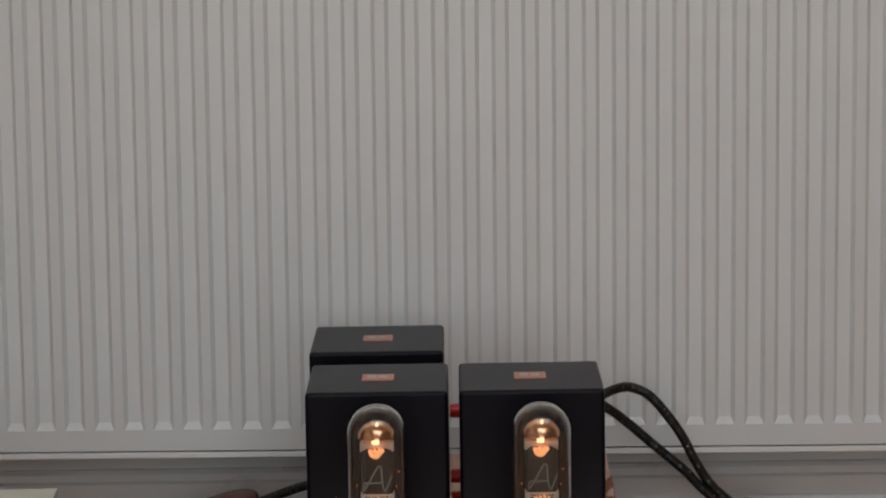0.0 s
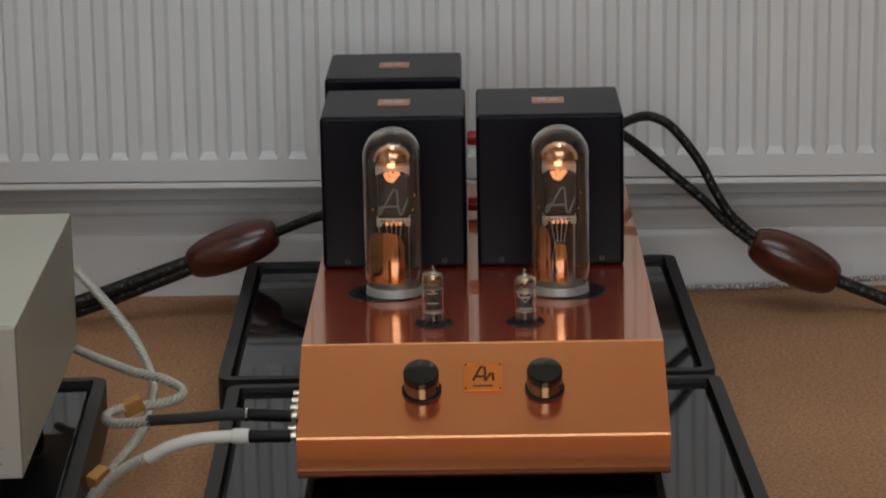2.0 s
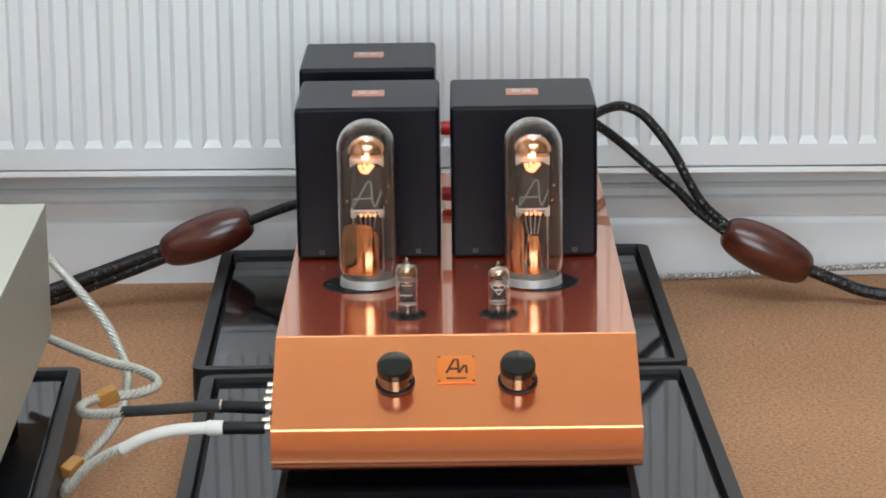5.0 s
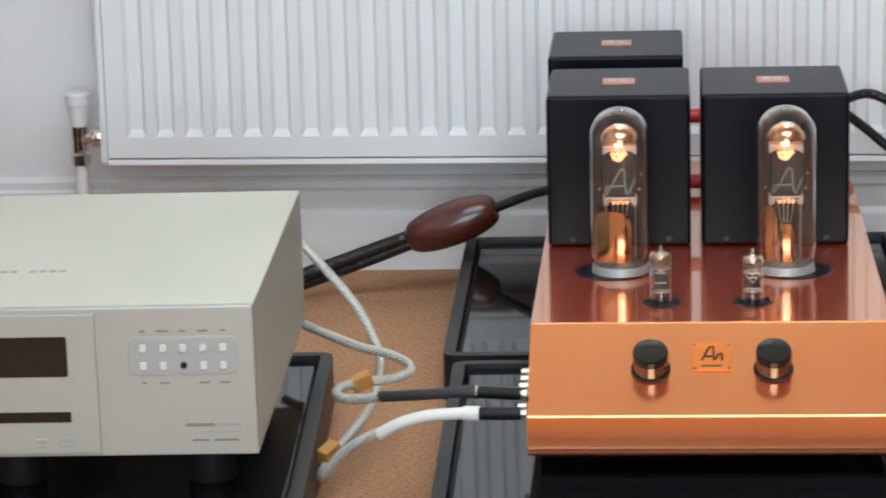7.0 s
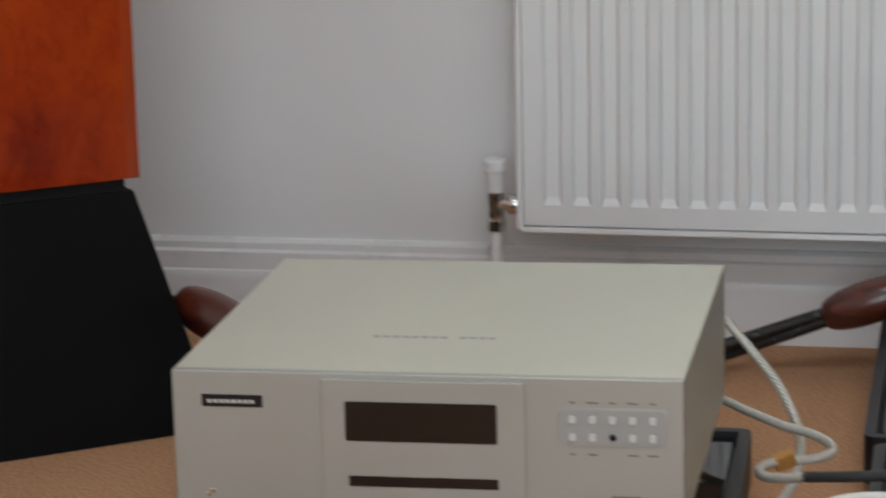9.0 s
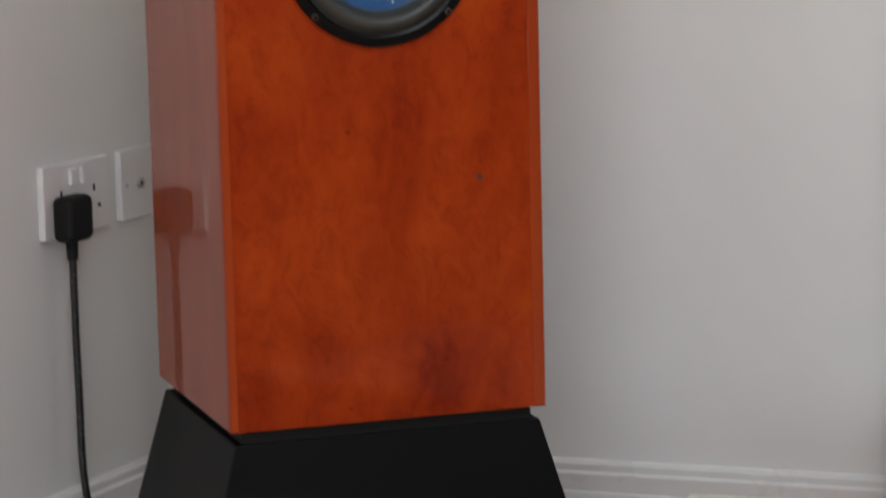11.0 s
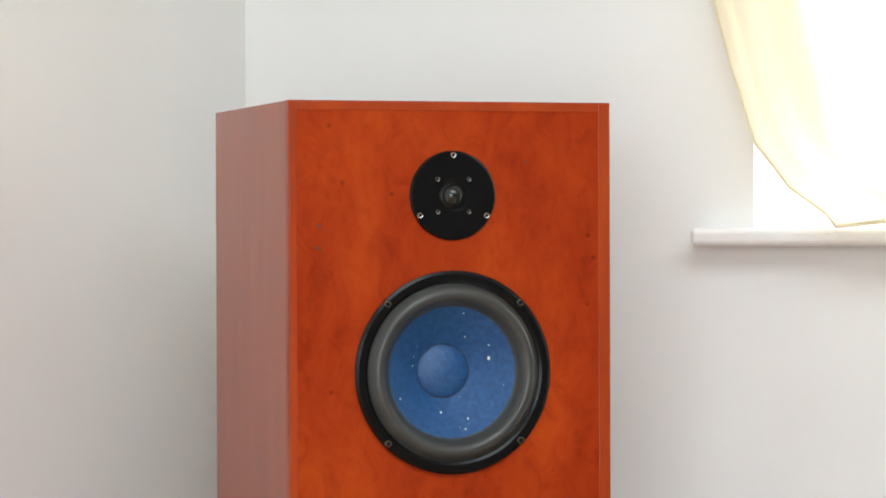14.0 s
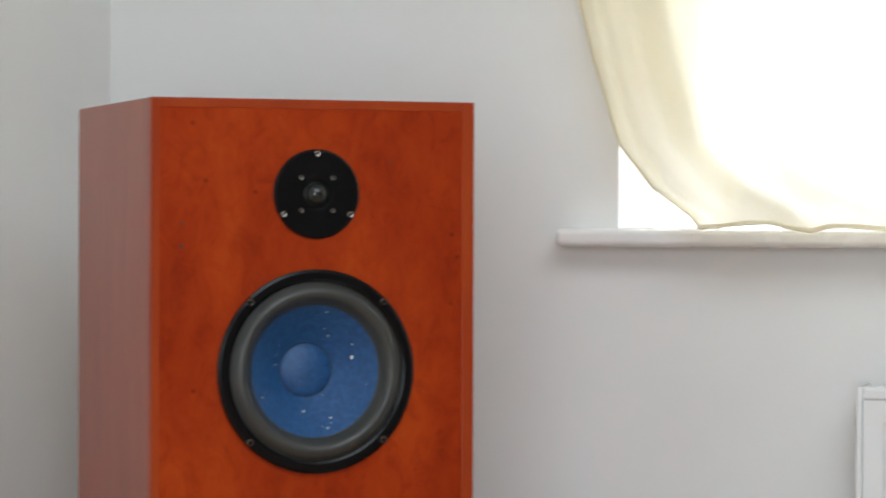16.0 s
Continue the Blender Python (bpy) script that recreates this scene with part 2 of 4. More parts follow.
def silver_braid_material():
    m, nt, b = mat("silver_braid")
    n = noise_node(nt, 320, 3, 0.6)
    nt.links.new(ramp(nt, n.outputs[0], [(0.3, (0.50, 0.49, 0.43)), (0.7, (0.70, 0.68, 0.61))]), b.inputs["Base Color"])
    b.inputs["Metallic"].default_value, b.inputs["Roughness"].default_value = 0.35, 0.38
    bump(nt, b, n.outputs[0], 0.5, 0.002)
    return m


def glass_material(name, tint, rough=0.0):
    m, nt, b = mat(name)
    b.inputs["Base Color"].default_value = (*tint, 1)
    b.inputs["Transmission Weight"].default_value, b.inputs["Roughness"].default_value, b.inputs["IOR"].default_value = 1.0, rough, 1.47
    return m


def glow_material(name, colour, strength):
    m, nt, b = mat(name)
    b.inputs["Base Color"].default_value = (*colour, 1)
    b.inputs["Emission Color"].default_value, b.inputs["Emission Strength"].default_value = (*colour, 1), strength
    return m


def curtain_material():
    m, nt, b = mat("cream_silk_curtain")
    n = noise_node(nt, 5, 4)
    nt.links.new(ramp(nt, n.outputs[0], [(0.3, (0.82, 0.72, 0.50)), (0.7, (0.88, 0.80, 0.60))]), b.inputs["Base Color"])
    b.inputs["Roughness"].default_value = 0.6
    tr = nt.nodes.new("ShaderNodeBsdfTranslucent")
    # upright yellower streaks put the dimmer light through folded cloth into the colour
    fold_streaks = noise_node(nt, 16, 3, 0.5, (1.0, 0.3, 0.12), 0.3)
    nt.links.new(ramp(nt, fold_streaks.outputs[0], [(0.34, (0.87, 0.85, 0.75)), (0.5, (0.92, 0.915, 0.85))]), tr.inputs["Color"])
    mix = nt.nodes.new("ShaderNodeMixShader")
    mix.inputs[0].default_value = 0.52
    nt.links.new(b.outputs[0], mix.inputs[1])
    nt.links.new(tr.outputs[0], mix.inputs[2])
    nt.links.new(mix.outputs[0], nt.nodes["Material Output"].inputs["Surface"])
    return m


M_COPPER, M_BURL, M_SIDE, M_ROSE = copper_material(), burl_material(), side_veneer_material(), rosewood_material()
M_EDGE = side_veneer_material("cherry_edge_veneer", ((0.29, 0.032, 0.003), (0.34, 0.042, 0.004), (0.38, 0.054, 0.005)))
M_CARPET, M_CONE, M_SILVERBRAID, M_CURTAIN = carpet_material(), cone_material(), silver_braid_material(), curtain_material()
M_BRAID = braid_material("black_gold_braid", (0.008, 0.008, 0.008), (0.55, 0.50, 0.40), 200, 0.09)
M_CORD = braid_material("silver_twist_cord", (0.35, 0.30, 0.28), (0.85, 0.82, 0.80), 330, 0.35)
M_GLASS = glass_material("valve_glass", (1.0, 0.985, 0.97))
M_PANE = glass_material("window_glass", (1, 1, 1))
M_GETTER = plain("copper_getter_mirror", (0.70, 0.36, 0.18), 0.12, metal=1.0, vary=0.25, scale=40, relief=0.0)
M_GETTERDARK = plain("silver_getter_mirror", (0.46, 0.36, 0.25), 0.15, metal=1.0, vary=0.3, scale=40, relief=0.0)
M_FILAMENT = glow_material("bright_filament", (1.0, 0.52, 0.24), 5.0)
M_DAYLIGHT = glow_material("white_sky_glare", (1.0, 1.0, 1.0), 3.1)
# dim glow of the small heaters, also used for drawn-in reflections
M_EMBER = glow_material("dim_filament_and_reflection", (1.0, 0.28, 0.05), 0.7)
M_FLAME = glow_material("orange_filament_glow", (1.0, 0.42, 0.18), 1.35)


# ---- building helpers ----
def box(x0, x1, y0, y1, z0, z1, bevel=0.0, seg=2):
    bm = bmesh.new()
    bmesh.ops.create_cube(bm, size=1, matrix=Matrix.Translation(((x0 + x1) / 2, (y0 + y1) / 2, (z0 + z1) / 2)) @ Matrix.Diagonal((x1 - x0, y1 - y0, z1 - z0, 1)))
    if bevel:
        bmesh.ops.bevel(bm, geom=bm.edges[:], offset=bevel, segments=seg, profile=0.5, affect="EDGES")
    return bm


def rounded_slab(x0, x1, y0, y1, z0, z1, r, bevel=0.0):
    """A slab whose upright edges are rounded with radius r and whose top edge is softened."""
    bm = box(x0, x1, y0, y1, z0, z1)
    up = [e for e in bm.edges if abs(e.verts[0].co.z - e.verts[1].co.z) > 1e-6]
    bmesh.ops.bevel(bm, geom=up, offset=r, segments=5, profile=0.5, affect="EDGES")
    if bevel:
        rim = [e for e in bm.edges if all(abs(v.co.z - z1) < 1e-6 for v in e.verts)]
        bmesh.ops.bevel(bm, geom=rim, offset=bevel, segments=2, profile=0.5, affect="EDGES")
    return bm


def ring_slab(x0, x1, y0, y1, z0, z1, w, r):
    """A rectangular frame of width w with rounded outer corners."""
    bm = rounded_slab(x0, x1, y0, y1, z0, z1, r)
    top = [f for f in bm.faces if f.normal.z > 0.9]
    res = bmesh.ops.inset_region(bm, faces=top, thickness=w, depth=0)
    top = [f for f in bm.faces if f.normal.z > 0.9 and f.calc_center_median().z > z1 - 1e-5 and len(f.verts) > 6]
    f = max(top, key=lambda q: q.calc_area())
    ext = bmesh.ops.extrude_face_region(bm, geom=[f])
    vs = [v for v in ext["geom"] if isinstance(v, bmesh.types.BMVert)]
    bmesh.ops.translate(bm, verts=vs, vec=(0, 0, -0.016))
    bmesh.ops.delete(bm, geom=[f], context="FACES_ONLY")
    return bm


def plate_xz(x0, x1, y0, y1, z0, z1, r):
    """A plate standing in the xz plane with rounded corners."""
    return moved(rounded_slab(x0, x1, z0, z1, -y1, -y0, r, min(0.0004, r / 4)), Matrix.Rotation(math.pi / 2, 4, "X"))


def revolve(profile, seg=32, m=None):
    """Surface of revolution round local z from (radius, height) pairs; m places it."""
    bm = bmesh.new()
    rings = []
    for r, z in profile:
        if r < 1e-6:
            rings.append([bm.verts.new((0, 0, z))])
        else:
            rings.append([bm.verts.new((r * math.cos(2 * math.pi * i / seg), r * math.sin(2 * math.pi * i / seg), z)) for i in range(seg)])
    for a, b in zip(rings, rings[1:]):
        for i in range(seg):
            j = (i + 1) % seg
            if len(a) == 1 and len(b) > 1:
                bm.faces.new((a[0], b[i], b[j]))
            elif len(b) == 1 and len(a) > 1:
                bm.faces.new((a[i], a[j], b[0]))
            elif len(a) > 1:
                bm.faces.new((a[i], a[j], b[j], b[i]))
    bmesh.ops.remove_doubles(bm, verts=bm.verts[:], dist=1e-7)
    bmesh.ops.recalc_face_normals(bm, faces=bm.faces[:])
    if m is not None:
        bmesh.ops.transform(bm, matrix=m, verts=bm.verts[:])
    return bm


def spline(points, per=10):
    """Catmull-Rom through the points."""
    p = [Vector(q) for q in points]
    p = [p[0] * 2 - p[1], *p, p[-1] * 2 - p[-2]]
    out = []
    for a, b, c, d in zip(p, p[1:], p[2:], p[3:]):
        for i in range(per):
            t = i / per
            out.append(0.5 * (2 * b + (c - a) * t + (2 * a - 5 * b + 4 * c - d) * t * t + (3 * b - a - 3 * c + d) * t ** 3))
    out.append(p[-2])
    return out


def sweep(path, radius, seg=10, twist=0.0, lobes=0, depth=0.0):
    """A round tube along a path; radius may be a function of the fraction along it; lobes give a laid rope."""
    bm = bmesh.new()
    rings = []
    prev = Vector((0, 0, 1))
    length = 0.0
    for i, c in enumerate(path):
        if i:
            length += (path[i] - path[i - 1]).length
        d = (path[min(i + 1, len(path) - 1)] - path[max(i - 1, 0)]).normalized()
        side = prev - d * prev.dot(d)
        if side.length < 1e-5:
            side = Vector((1, 0, 0)) - d * d.x
        side.normalize()
        prev = side
        other = d.cross(side)
        r = radius(i / (len(path) - 1)) if callable(radius) else radius
        ring = []
        for k in range(seg):
            a = 2 * math.pi * k / seg
            rr = r * (1 + depth * math.cos(lobes * (a + twist * length))) if lobes else r
            ring.append(bm.verts.new(c + side * (rr * math.cos(a)) + other * (rr * math.sin(a))))
        rings.append(ring)
    for a, b in zip(rings, rings[1:]):
        for k in range(seg):
            j = (k + 1) % seg
            bm.faces.new((a[k], a[j], b[j], b[k]))
    bm.faces.new(rings[0][::-1])
    bm.faces.new(rings[-1])
    bmesh.ops.recalc_face_normals(bm, faces=bm.faces[:])
    return bm


def extrude_profile(points, axis_from, axis_to, axis="x"):
    """A prism: points are (y, z) pairs when axis is x, (x, z) pairs when it is y."""
    bm = bmesh.new()
    ends = []
    for q in (axis_from, axis_to):
        ends.append([bm.verts.new((q, a, b) if axis == "x" else (a, q, b)) for a, b in points])
    n = len(points)
    for i in range(n):
        j = (i + 1) % n
        bm.faces.new((ends[0][i], ends[0][j], ends[1][j], ends[1][i]))
    bm.faces.new(ends[0][::-1])
    bm.faces.new(ends[1])
    bmesh.ops.recalc_face_normals(bm, faces=bm.faces[:])
    return bm


def join(*bms):
    out = bmesh.new()
    for b in bms:
        me = bpy.data.meshes.new("tmp")
        b.to_mesh(me)
        b.free()
        out.from_mesh(me)
        bpy.data.meshes.remove(me)
    return out


def moved(bm, m):
    bmesh.ops.transform(bm, matrix=m, verts=bm.verts[:])
    return bm


def mesh_of(name, bm, material, smooth=40):
    me = bpy.data.meshes.new(name)
    bm.to_mesh(me)
    bm.free()
    me.materials.append(material)
    if smooth:
        me.shade_smooth()
        me.set_sharp_from_angle(angle=radians(smooth))
    return me


def keep_flats(ob):
    """Large flat faces keep their own normal; only the rounded edges are shaded round."""
    w = ob.modifiers.new("weighted_normals", "WEIGHTED_NORMAL")
    w.mode, w.weight, w.keep_sharp = "FACE_AREA", 90, True


def solid(name, bm, material, label, category="", kind="", group="", smooth=40):
    """A thing or piece of the setting that is one mesh."""
    ob = new(name, mesh_of(name, bm, material, smooth))
    if smooth:
        keep_flats(ob)
    return tagged(ob, label, category, group, kind)


def thing(name, m, label, category, group=""):
    ob = new(name)
    ob.matrix_basis = m
    ob.empty_display_size = 0.05
    return tagged(ob, label, category, group)


def part(name, bm, material, parent, label="", smooth=40):
    """Geometry given in room coordinates, linked as one mesh under a thing or part."""
    ob = new(name, mesh_of(name, bm, material, smooth))
    if smooth:
        keep_flats(ob)
    ob.parent = parent
    if parent.data is None:
        ob.matrix_parent_inverse = parent.matrix_basis.inverted()
    return tagged(ob, label)


# ---- room ----
WX0, WX1, WZ0, WZ1 = -0.968, 0.45, 0.906, 1.95
CORNER = -1.622
SLANT = 0.085  # the left wall runs off square by this much


def wall_with_hole(x0, x1, y0, y1, z1, hx0, hx1, hz0, hz1):
    return join(box(x0, hx0, y0, y1, 0, z1), box(hx1, x1, y0, y1, 0, z1), box(hx0, hx1, y0, y1, 0, hz0), box(hx0, hx1, y0, y1, hz1, z1))


solid("wall_north", wall_with_hole(CORNER, ROOM_X, 0, 0.16, ROOM_Z, WX0, WX1, WZ0, WZ1), M_WALL, "smooth white painted wall with a window opening", "wall", "structure", smooth=0)
bm = box(-0.15, 0, ROOM_Y - 0.5, 0.16, 0, ROOM_Z)
for v in bm.verts:
    v.co.x += CORNER + SLANT * v.co.y
solid("wall_west", bm, M_WALL, "off-white painted side wall beside the loudspeaker", "wall", "structure", smooth=0)
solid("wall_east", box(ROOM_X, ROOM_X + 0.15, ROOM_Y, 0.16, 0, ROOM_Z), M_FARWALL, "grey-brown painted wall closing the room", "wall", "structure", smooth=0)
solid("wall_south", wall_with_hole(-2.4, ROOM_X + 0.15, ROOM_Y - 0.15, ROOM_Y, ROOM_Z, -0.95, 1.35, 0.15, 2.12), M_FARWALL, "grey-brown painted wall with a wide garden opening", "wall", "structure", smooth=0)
# the gap in the ceiling is added to let the roof light in
solid("ceiling", join(box(-2.4, -0.8, ROOM_Y - 0.15, 0.16, ROOM_Z, ROOM_Z + 0.1), box(1.4, ROOM_X + 0.15, ROOM_Y - 0.15, 0.16, ROOM_Z, ROOM_Z + 0.1), box(-0.8, 1.4, ROOM_Y - 0.15, -3.05, ROOM_Z, ROOM_Z + 0.1), box(-0.8, 1.4, -1.55, 0.16, ROOM_Z, ROOM_Z + 0.1)), M_CEIL, "plain white ceiling with an added, unseen opening for light from above", "ceiling", "structure", smooth=0)
solid("floor", box(-2.4, ROOM_X + 0.15, ROOM_Y - 0.15, 0.0, -0.1, 0.0), M_CARPET, "short-pile tan carpet", "carpet", "structure", smooth=0)
solid("ground", box(-60, 60, 0.3, 120, -0.4, -0.3), M_GROUND, "pale paving outside the window", "ground", "structure", smooth=0)

solid("backdrop", box(-3.4, 2.4, 1.6, 1.62, -0.3, 3.4), M_DAYLIGHT, "plain white daylight glare outside the window", "sky", "structure", smooth=0)

SKIRT = [(0, 0), (-0.020, 0), (-0.020, 0.063), (-0.0165, 0.0735), (-0.0145, 0.075), (-0.0145, 0.096), (-0.010, 0.099), (-0.010, 0.107), (-0.006, 0.111), (0, 0.112)]
bm = extrude_profile(SKIRT, CORNER, ROOM_X)
for v in bm.verts:
    if v.co.z > 0.01:
        v.co.z -= 0.0028 * (v.co.x + 1.1)
solid("baseboard", bm, M_TRIM, "white gloss moulded skirting board along the window wall", "skirting board", "structure", smooth=25)
bm = extrude_profile([(-a, z) for a, z in SKIRT], ROOM_Y, -0.021, "y")
for v in bm.verts:
    v.co.x += CORNER + SLANT * v.co.y
solid("baseboard", bm, M_TRIM, "white gloss moulded skirting board along the side wall", "skirting board", "structure", smooth=25)

# window over the radiator
win = thing("window_1", pose((WX0 + WX1) / 2, 0.12, WZ0), "white framed window, daylight glaring through it", "window")
win["kind"] = "structure"
fx0, fx1, fz0, fz1 = WX0 - 0.04, WX1 + 0.04, WZ0 - 0.04, WZ1 + 0.04
for a, b, lo, hi in ((fx0, fx1, fz0, WZ0 - 0.003), (fx0, fx1, WZ1 + 0.003, fz1), (fx0, WX0 - 0.003, WZ0 - 0.003, WZ1 + 0.003), (WX1 + 0.003, fx1, WZ0 - 0.003, WZ1 + 0.003), (-0.28, -0.24, WZ0 - 0.003, WZ1 + 0.003)):
    part("window_frame", box(a, b, 0.161, 0.205, lo, hi, 0.003), M_TRIM, win)
for a, b in ((WX0 - 0.003, -0.28), (-0.24, WX1 + 0.003)):
    pane = part("pane", box(a, b, 0.180, 0.184, WZ0 - 0.003, WZ1 + 0.003), M_PANE, win, smooth=0)
    pane.visible_shadow = False
bm = box(-1.034, 0.52, -0.045, 0.104, 0.884, 0.905)
nose = [e for e in bm.edges if all(v.co.y < -0.04 for v in e.verts)] + [e for e in bm.edges if all(v.co.x < -1.03 for v in e.verts) and abs(e.verts[0].co.z - e.verts[1].co.z) < 1e-6]
bmesh.ops.bevel(bm, geom=list(set(nose)), offset=0.0075, segments=4, profile=0.5, affect="EDGES")
part("window_sill", bm, M_TRIM, win, "white gloss painted window board with rounded nose")

# curtain gathered in front of the window
EDGE_Z = [0.9075, 0.921, 0.951, 1.0, 1.096, 1.164, 1.5, 2.05]
EDGE_X = [-0.852, -0.862, -0.905, -0.946, -0.978, -0.995, -1.030, -1.040]


def curtain_sheet():
    bm = bmesh.new()
    cols, rows = 190, 70
    grid = []
    for j in range(rows + 1):
        v = (j / rows) ** 1.5
        z = 0.9075 + v * (2.05 - 0.9075)
        left = float(np.interp(z, EDGE_Z, EDGE_X))
        line = []
        for i in range(cols + 1):
            u = i / cols
            x = left + u * (0.50 - left)
            s = x - left * (0.12 + 0.88 * math.exp(-(x - left) * 3.2)) + 0.10 * (z - 0.9) * math.sin(3.1 * u)
            fold = 0.024 * math.sin(34 * s + 1.2) + 0.013 * math.sin(61 * s + 0.6 + 2.0 * z) + 0.005 * math.sin(120 * s + 4 * z)
            fold *= min(1, 0.35 + u * 14) * (0.55 + 0.45 * min(1, (z - 0.9) * 6))
            dip = 0.0
            if z < 1.0:
                dip = -0.010 * math.exp(-((x + 0.73) / 0.022) ** 2) * (1.0 - (z - 0.9075) / 0.0925) + 0.004 * math.sin(23 * x) * (1.0 - (z - 0.9075) / 0.0925)
            crease = 0.006 * noise.noise((x * 14, z * 9, 0.3))
            line.append(bm.verts.new((x, -0.082 + fold + crease - 0.012 * math.exp(-(z - 0.9) * 18), max(z + dip + 0.002, 0.897))))
        grid.append(line)
    for a, b in zip(grid, grid[1:]):
        for i in range(cols):
            bm.faces.new((a[i], a[i + 1], b[i + 1], b[i]))
    return bm, [v.co.copy() for v in grid[0]], [line[0].co.copy() for line in grid]


bm, hem, selvedge = curtain_sheet()
curtain = thing("curtain", pose(-0.26, -0.075, 2.05), "cream silk curtain bunched over the window board", "curtain")
part("drape", bm, M_CURTAIN, curtain, smooth=80)


def cloth_strip(zs, lefts, rights, y, waves):
    """A layer of cloth between two edges given height by height."""
    bm = bmesh.new()
    rows, cols = 60, 16
    grid = []
    for j in range(rows + 1):
        z = zs[0] + (zs[-1] - zs[0]) * (j / rows) ** 1.4
        a, b = float(np.interp(z, zs, lefts)), float(np.interp(z, zs, rights))
        grid.append([bm.verts.new((a + (b - a) * i / cols, y + 0.006 * math.sin(waves * math.pi * i / cols + 2 * z), z)) for i in range(cols + 1)])
    for a, b in zip(grid, grid[1:]):
        for i in range(cols):
            bm.faces.new((a[i], a[i + 1], b[i + 1], b[i]))
    return bm


# the leading edge is turned back on itself, with one tight pleat inside it
LAYER_Z = [0.912, 0.938, 0.98, 1.035, 1.167, 1.5, 2.05]
part("turned_back_fold", cloth_strip(LAYER_Z, [-0.868, -0.896, -0.938, -0.966, -1.012, -1.040, -1.050], [-0.866, -0.868, -0.860, -0.852, -0.850, -0.845, -0.840], -0.030, 3), M_CURTAIN, curtain, "doubled cream edge", smooth=80)
part("pleat", cloth_strip(LAYER_Z, [-0.874, -0.882, -0.902, -0.929, -0.950, -0.975, -0.985], [-0.868, -0.866, -0.884, -0.908, -0.926, -0.945, -0.950], -0.016, 1), M_CURTAIN, curtain, "tight golden pleat", smooth=80)
for zs, lefts, rights in (([0.918, 1.036, 1.162, 1.5, 2.05], [-0.770, -0.764, -0.737, -0.700, -0.680], [-0.748, -0.734, -0.702, -0.660, -0.640]),
                          ([1.06, 1.163, 1.5, 2.05], [-0.800, -0.792, -0.770, -0.760], [-0.792, -0.768, -0.740, -0.720]),
                          ([0.955, 1.035, 1.162, 1.5, 2.05], [-0.700, -0.678, -0.640, -0.600, -0.580], [-0.690, -0.650, -0.600, -0.560, -0.540])):
    part("pleat", join(cloth_strip(zs, lefts, rights, -0.018, 1), cloth_strip(zs, lefts, rights, -0.010, 1)), M_CURTAIN, curtain, "soft slanting pleat", smooth=80)
part("hem", sweep(hem[::3], 0.0028, 6), M_CURTAIN, curtain, "stitched cream hem")
part("side_hem", sweep(selvedge, 0.0022, 6), M_CURTAIN, curtain)
rail = thing("curtain_rail", pose(-0.26, -0.075, 2.06), "white curtain rail above the window", "curtain rail")
part("rod", sweep([Vector((-1.1, -0.075, 2.06)), Vector((0.6, -0.075, 2.06))], 0.012, 12), M_TRIM, rail)
for x in (-1.06, 0.56):
    part("bracket", box(x - 0.012, x + 0.012, -0.075, 0.0, 2.05, 2.07, 0.003), M_TRIM, rail)

# ---- radiator ----
RX0, RX1, RY, RZ0, RZ1 = -0.667, 0.933, -0.09, 0.143, 0.728
PITCH = 0.0333333


def ribbed_panel():
    bm = bmesh.new()
    xs, deep = [RX0 + 0.0005], [False]
    for k in range(-13, 33):
        c = -0.2 + PITCH * k
        for dx, d in ((-0.0114, False), (-0.0068, True), (0.0068, True), (0.0114, False)):
            xs.append(c + dx)
            deep.append(d)
    xs.append(RX1 - 0.0005)
    deep.append(False)
    zs = [(RZ0 + 0.0096, False), (0.1765, False), (0.1845, True), (RZ1 - 0.043, True), (RZ1 - 0.033, False), (RZ1 - 0.012, False)]
    mitre = (0.1765, RZ1 - 0.033)
    grid = [[bm.verts.new((x + ((0.0040 if i % 4 == 3 else -0.0040) if d and z in mitre else 0.0), RY + (0.0064 if d and dz else 0.0), z)) for i, (x, d) in enumerate(zip(xs, deep))] for z, dz in zs]
    for a, b in zip(grid, grid[1:]):
        for i in range(len(xs) - 1):
            bm.faces.new((a[i], a[i + 1], b[i + 1], b[i]))
    ribs = [e for e in bm.edges if e.is_manifold and e.calc_face_angle(0) > 0.2]
    bmesh.ops.bevel(bm, geom=ribs, offset=0.0008, segments=2, profile=0.5, affect="EDGES")
    return bm


rad = thing("radiator", pose((RX0 + RX1) / 2, -0.06, RZ0), "white enamelled steel panel radiator with vertical ribs", "radiator")
part("front_panel", ribbed_panel(), M_RAD, rad, "ribbed white front panel", smooth=35)
part("bottom_lip", extrude_profile([(RY, RZ0 + 0.0078), (RY - 0.0015, RZ0 + 0.0068), (RY - 0.002, RZ0 + 0.002), (RY, RZ0), (RY + 0.012, RZ0), (RY + 0.012, RZ0 + 0.0078)], RX0, RX1), M_RAD, rad, smooth=30)
part("top_lip", extrude_profile([(RY, RZ1 - 0.0125), (RY - 0.002, RZ1 - 0.010), (RY - 0.002, RZ1 - 0.002), (RY, RZ1), (RY + 0.012, RZ1), (RY + 0.012, RZ1 - 0.0125)], RX0, RX1), M_RAD, rad, smooth=30)
part("rear_panel", box(RX0 + 0.01, RX1 - 0.01, -0.042, -0.030, RZ0 - 0.004, RZ1 - 0.01, 0.004), M_RAD, rad)
for x in (RX0 - 0.008, RX1):
    part("side_cover", box(x, x + 0.008, RY - 0.004, -0.028, RZ0 + 0.004, RZ1 + 0.003, 0.003), M_RAD, rad)
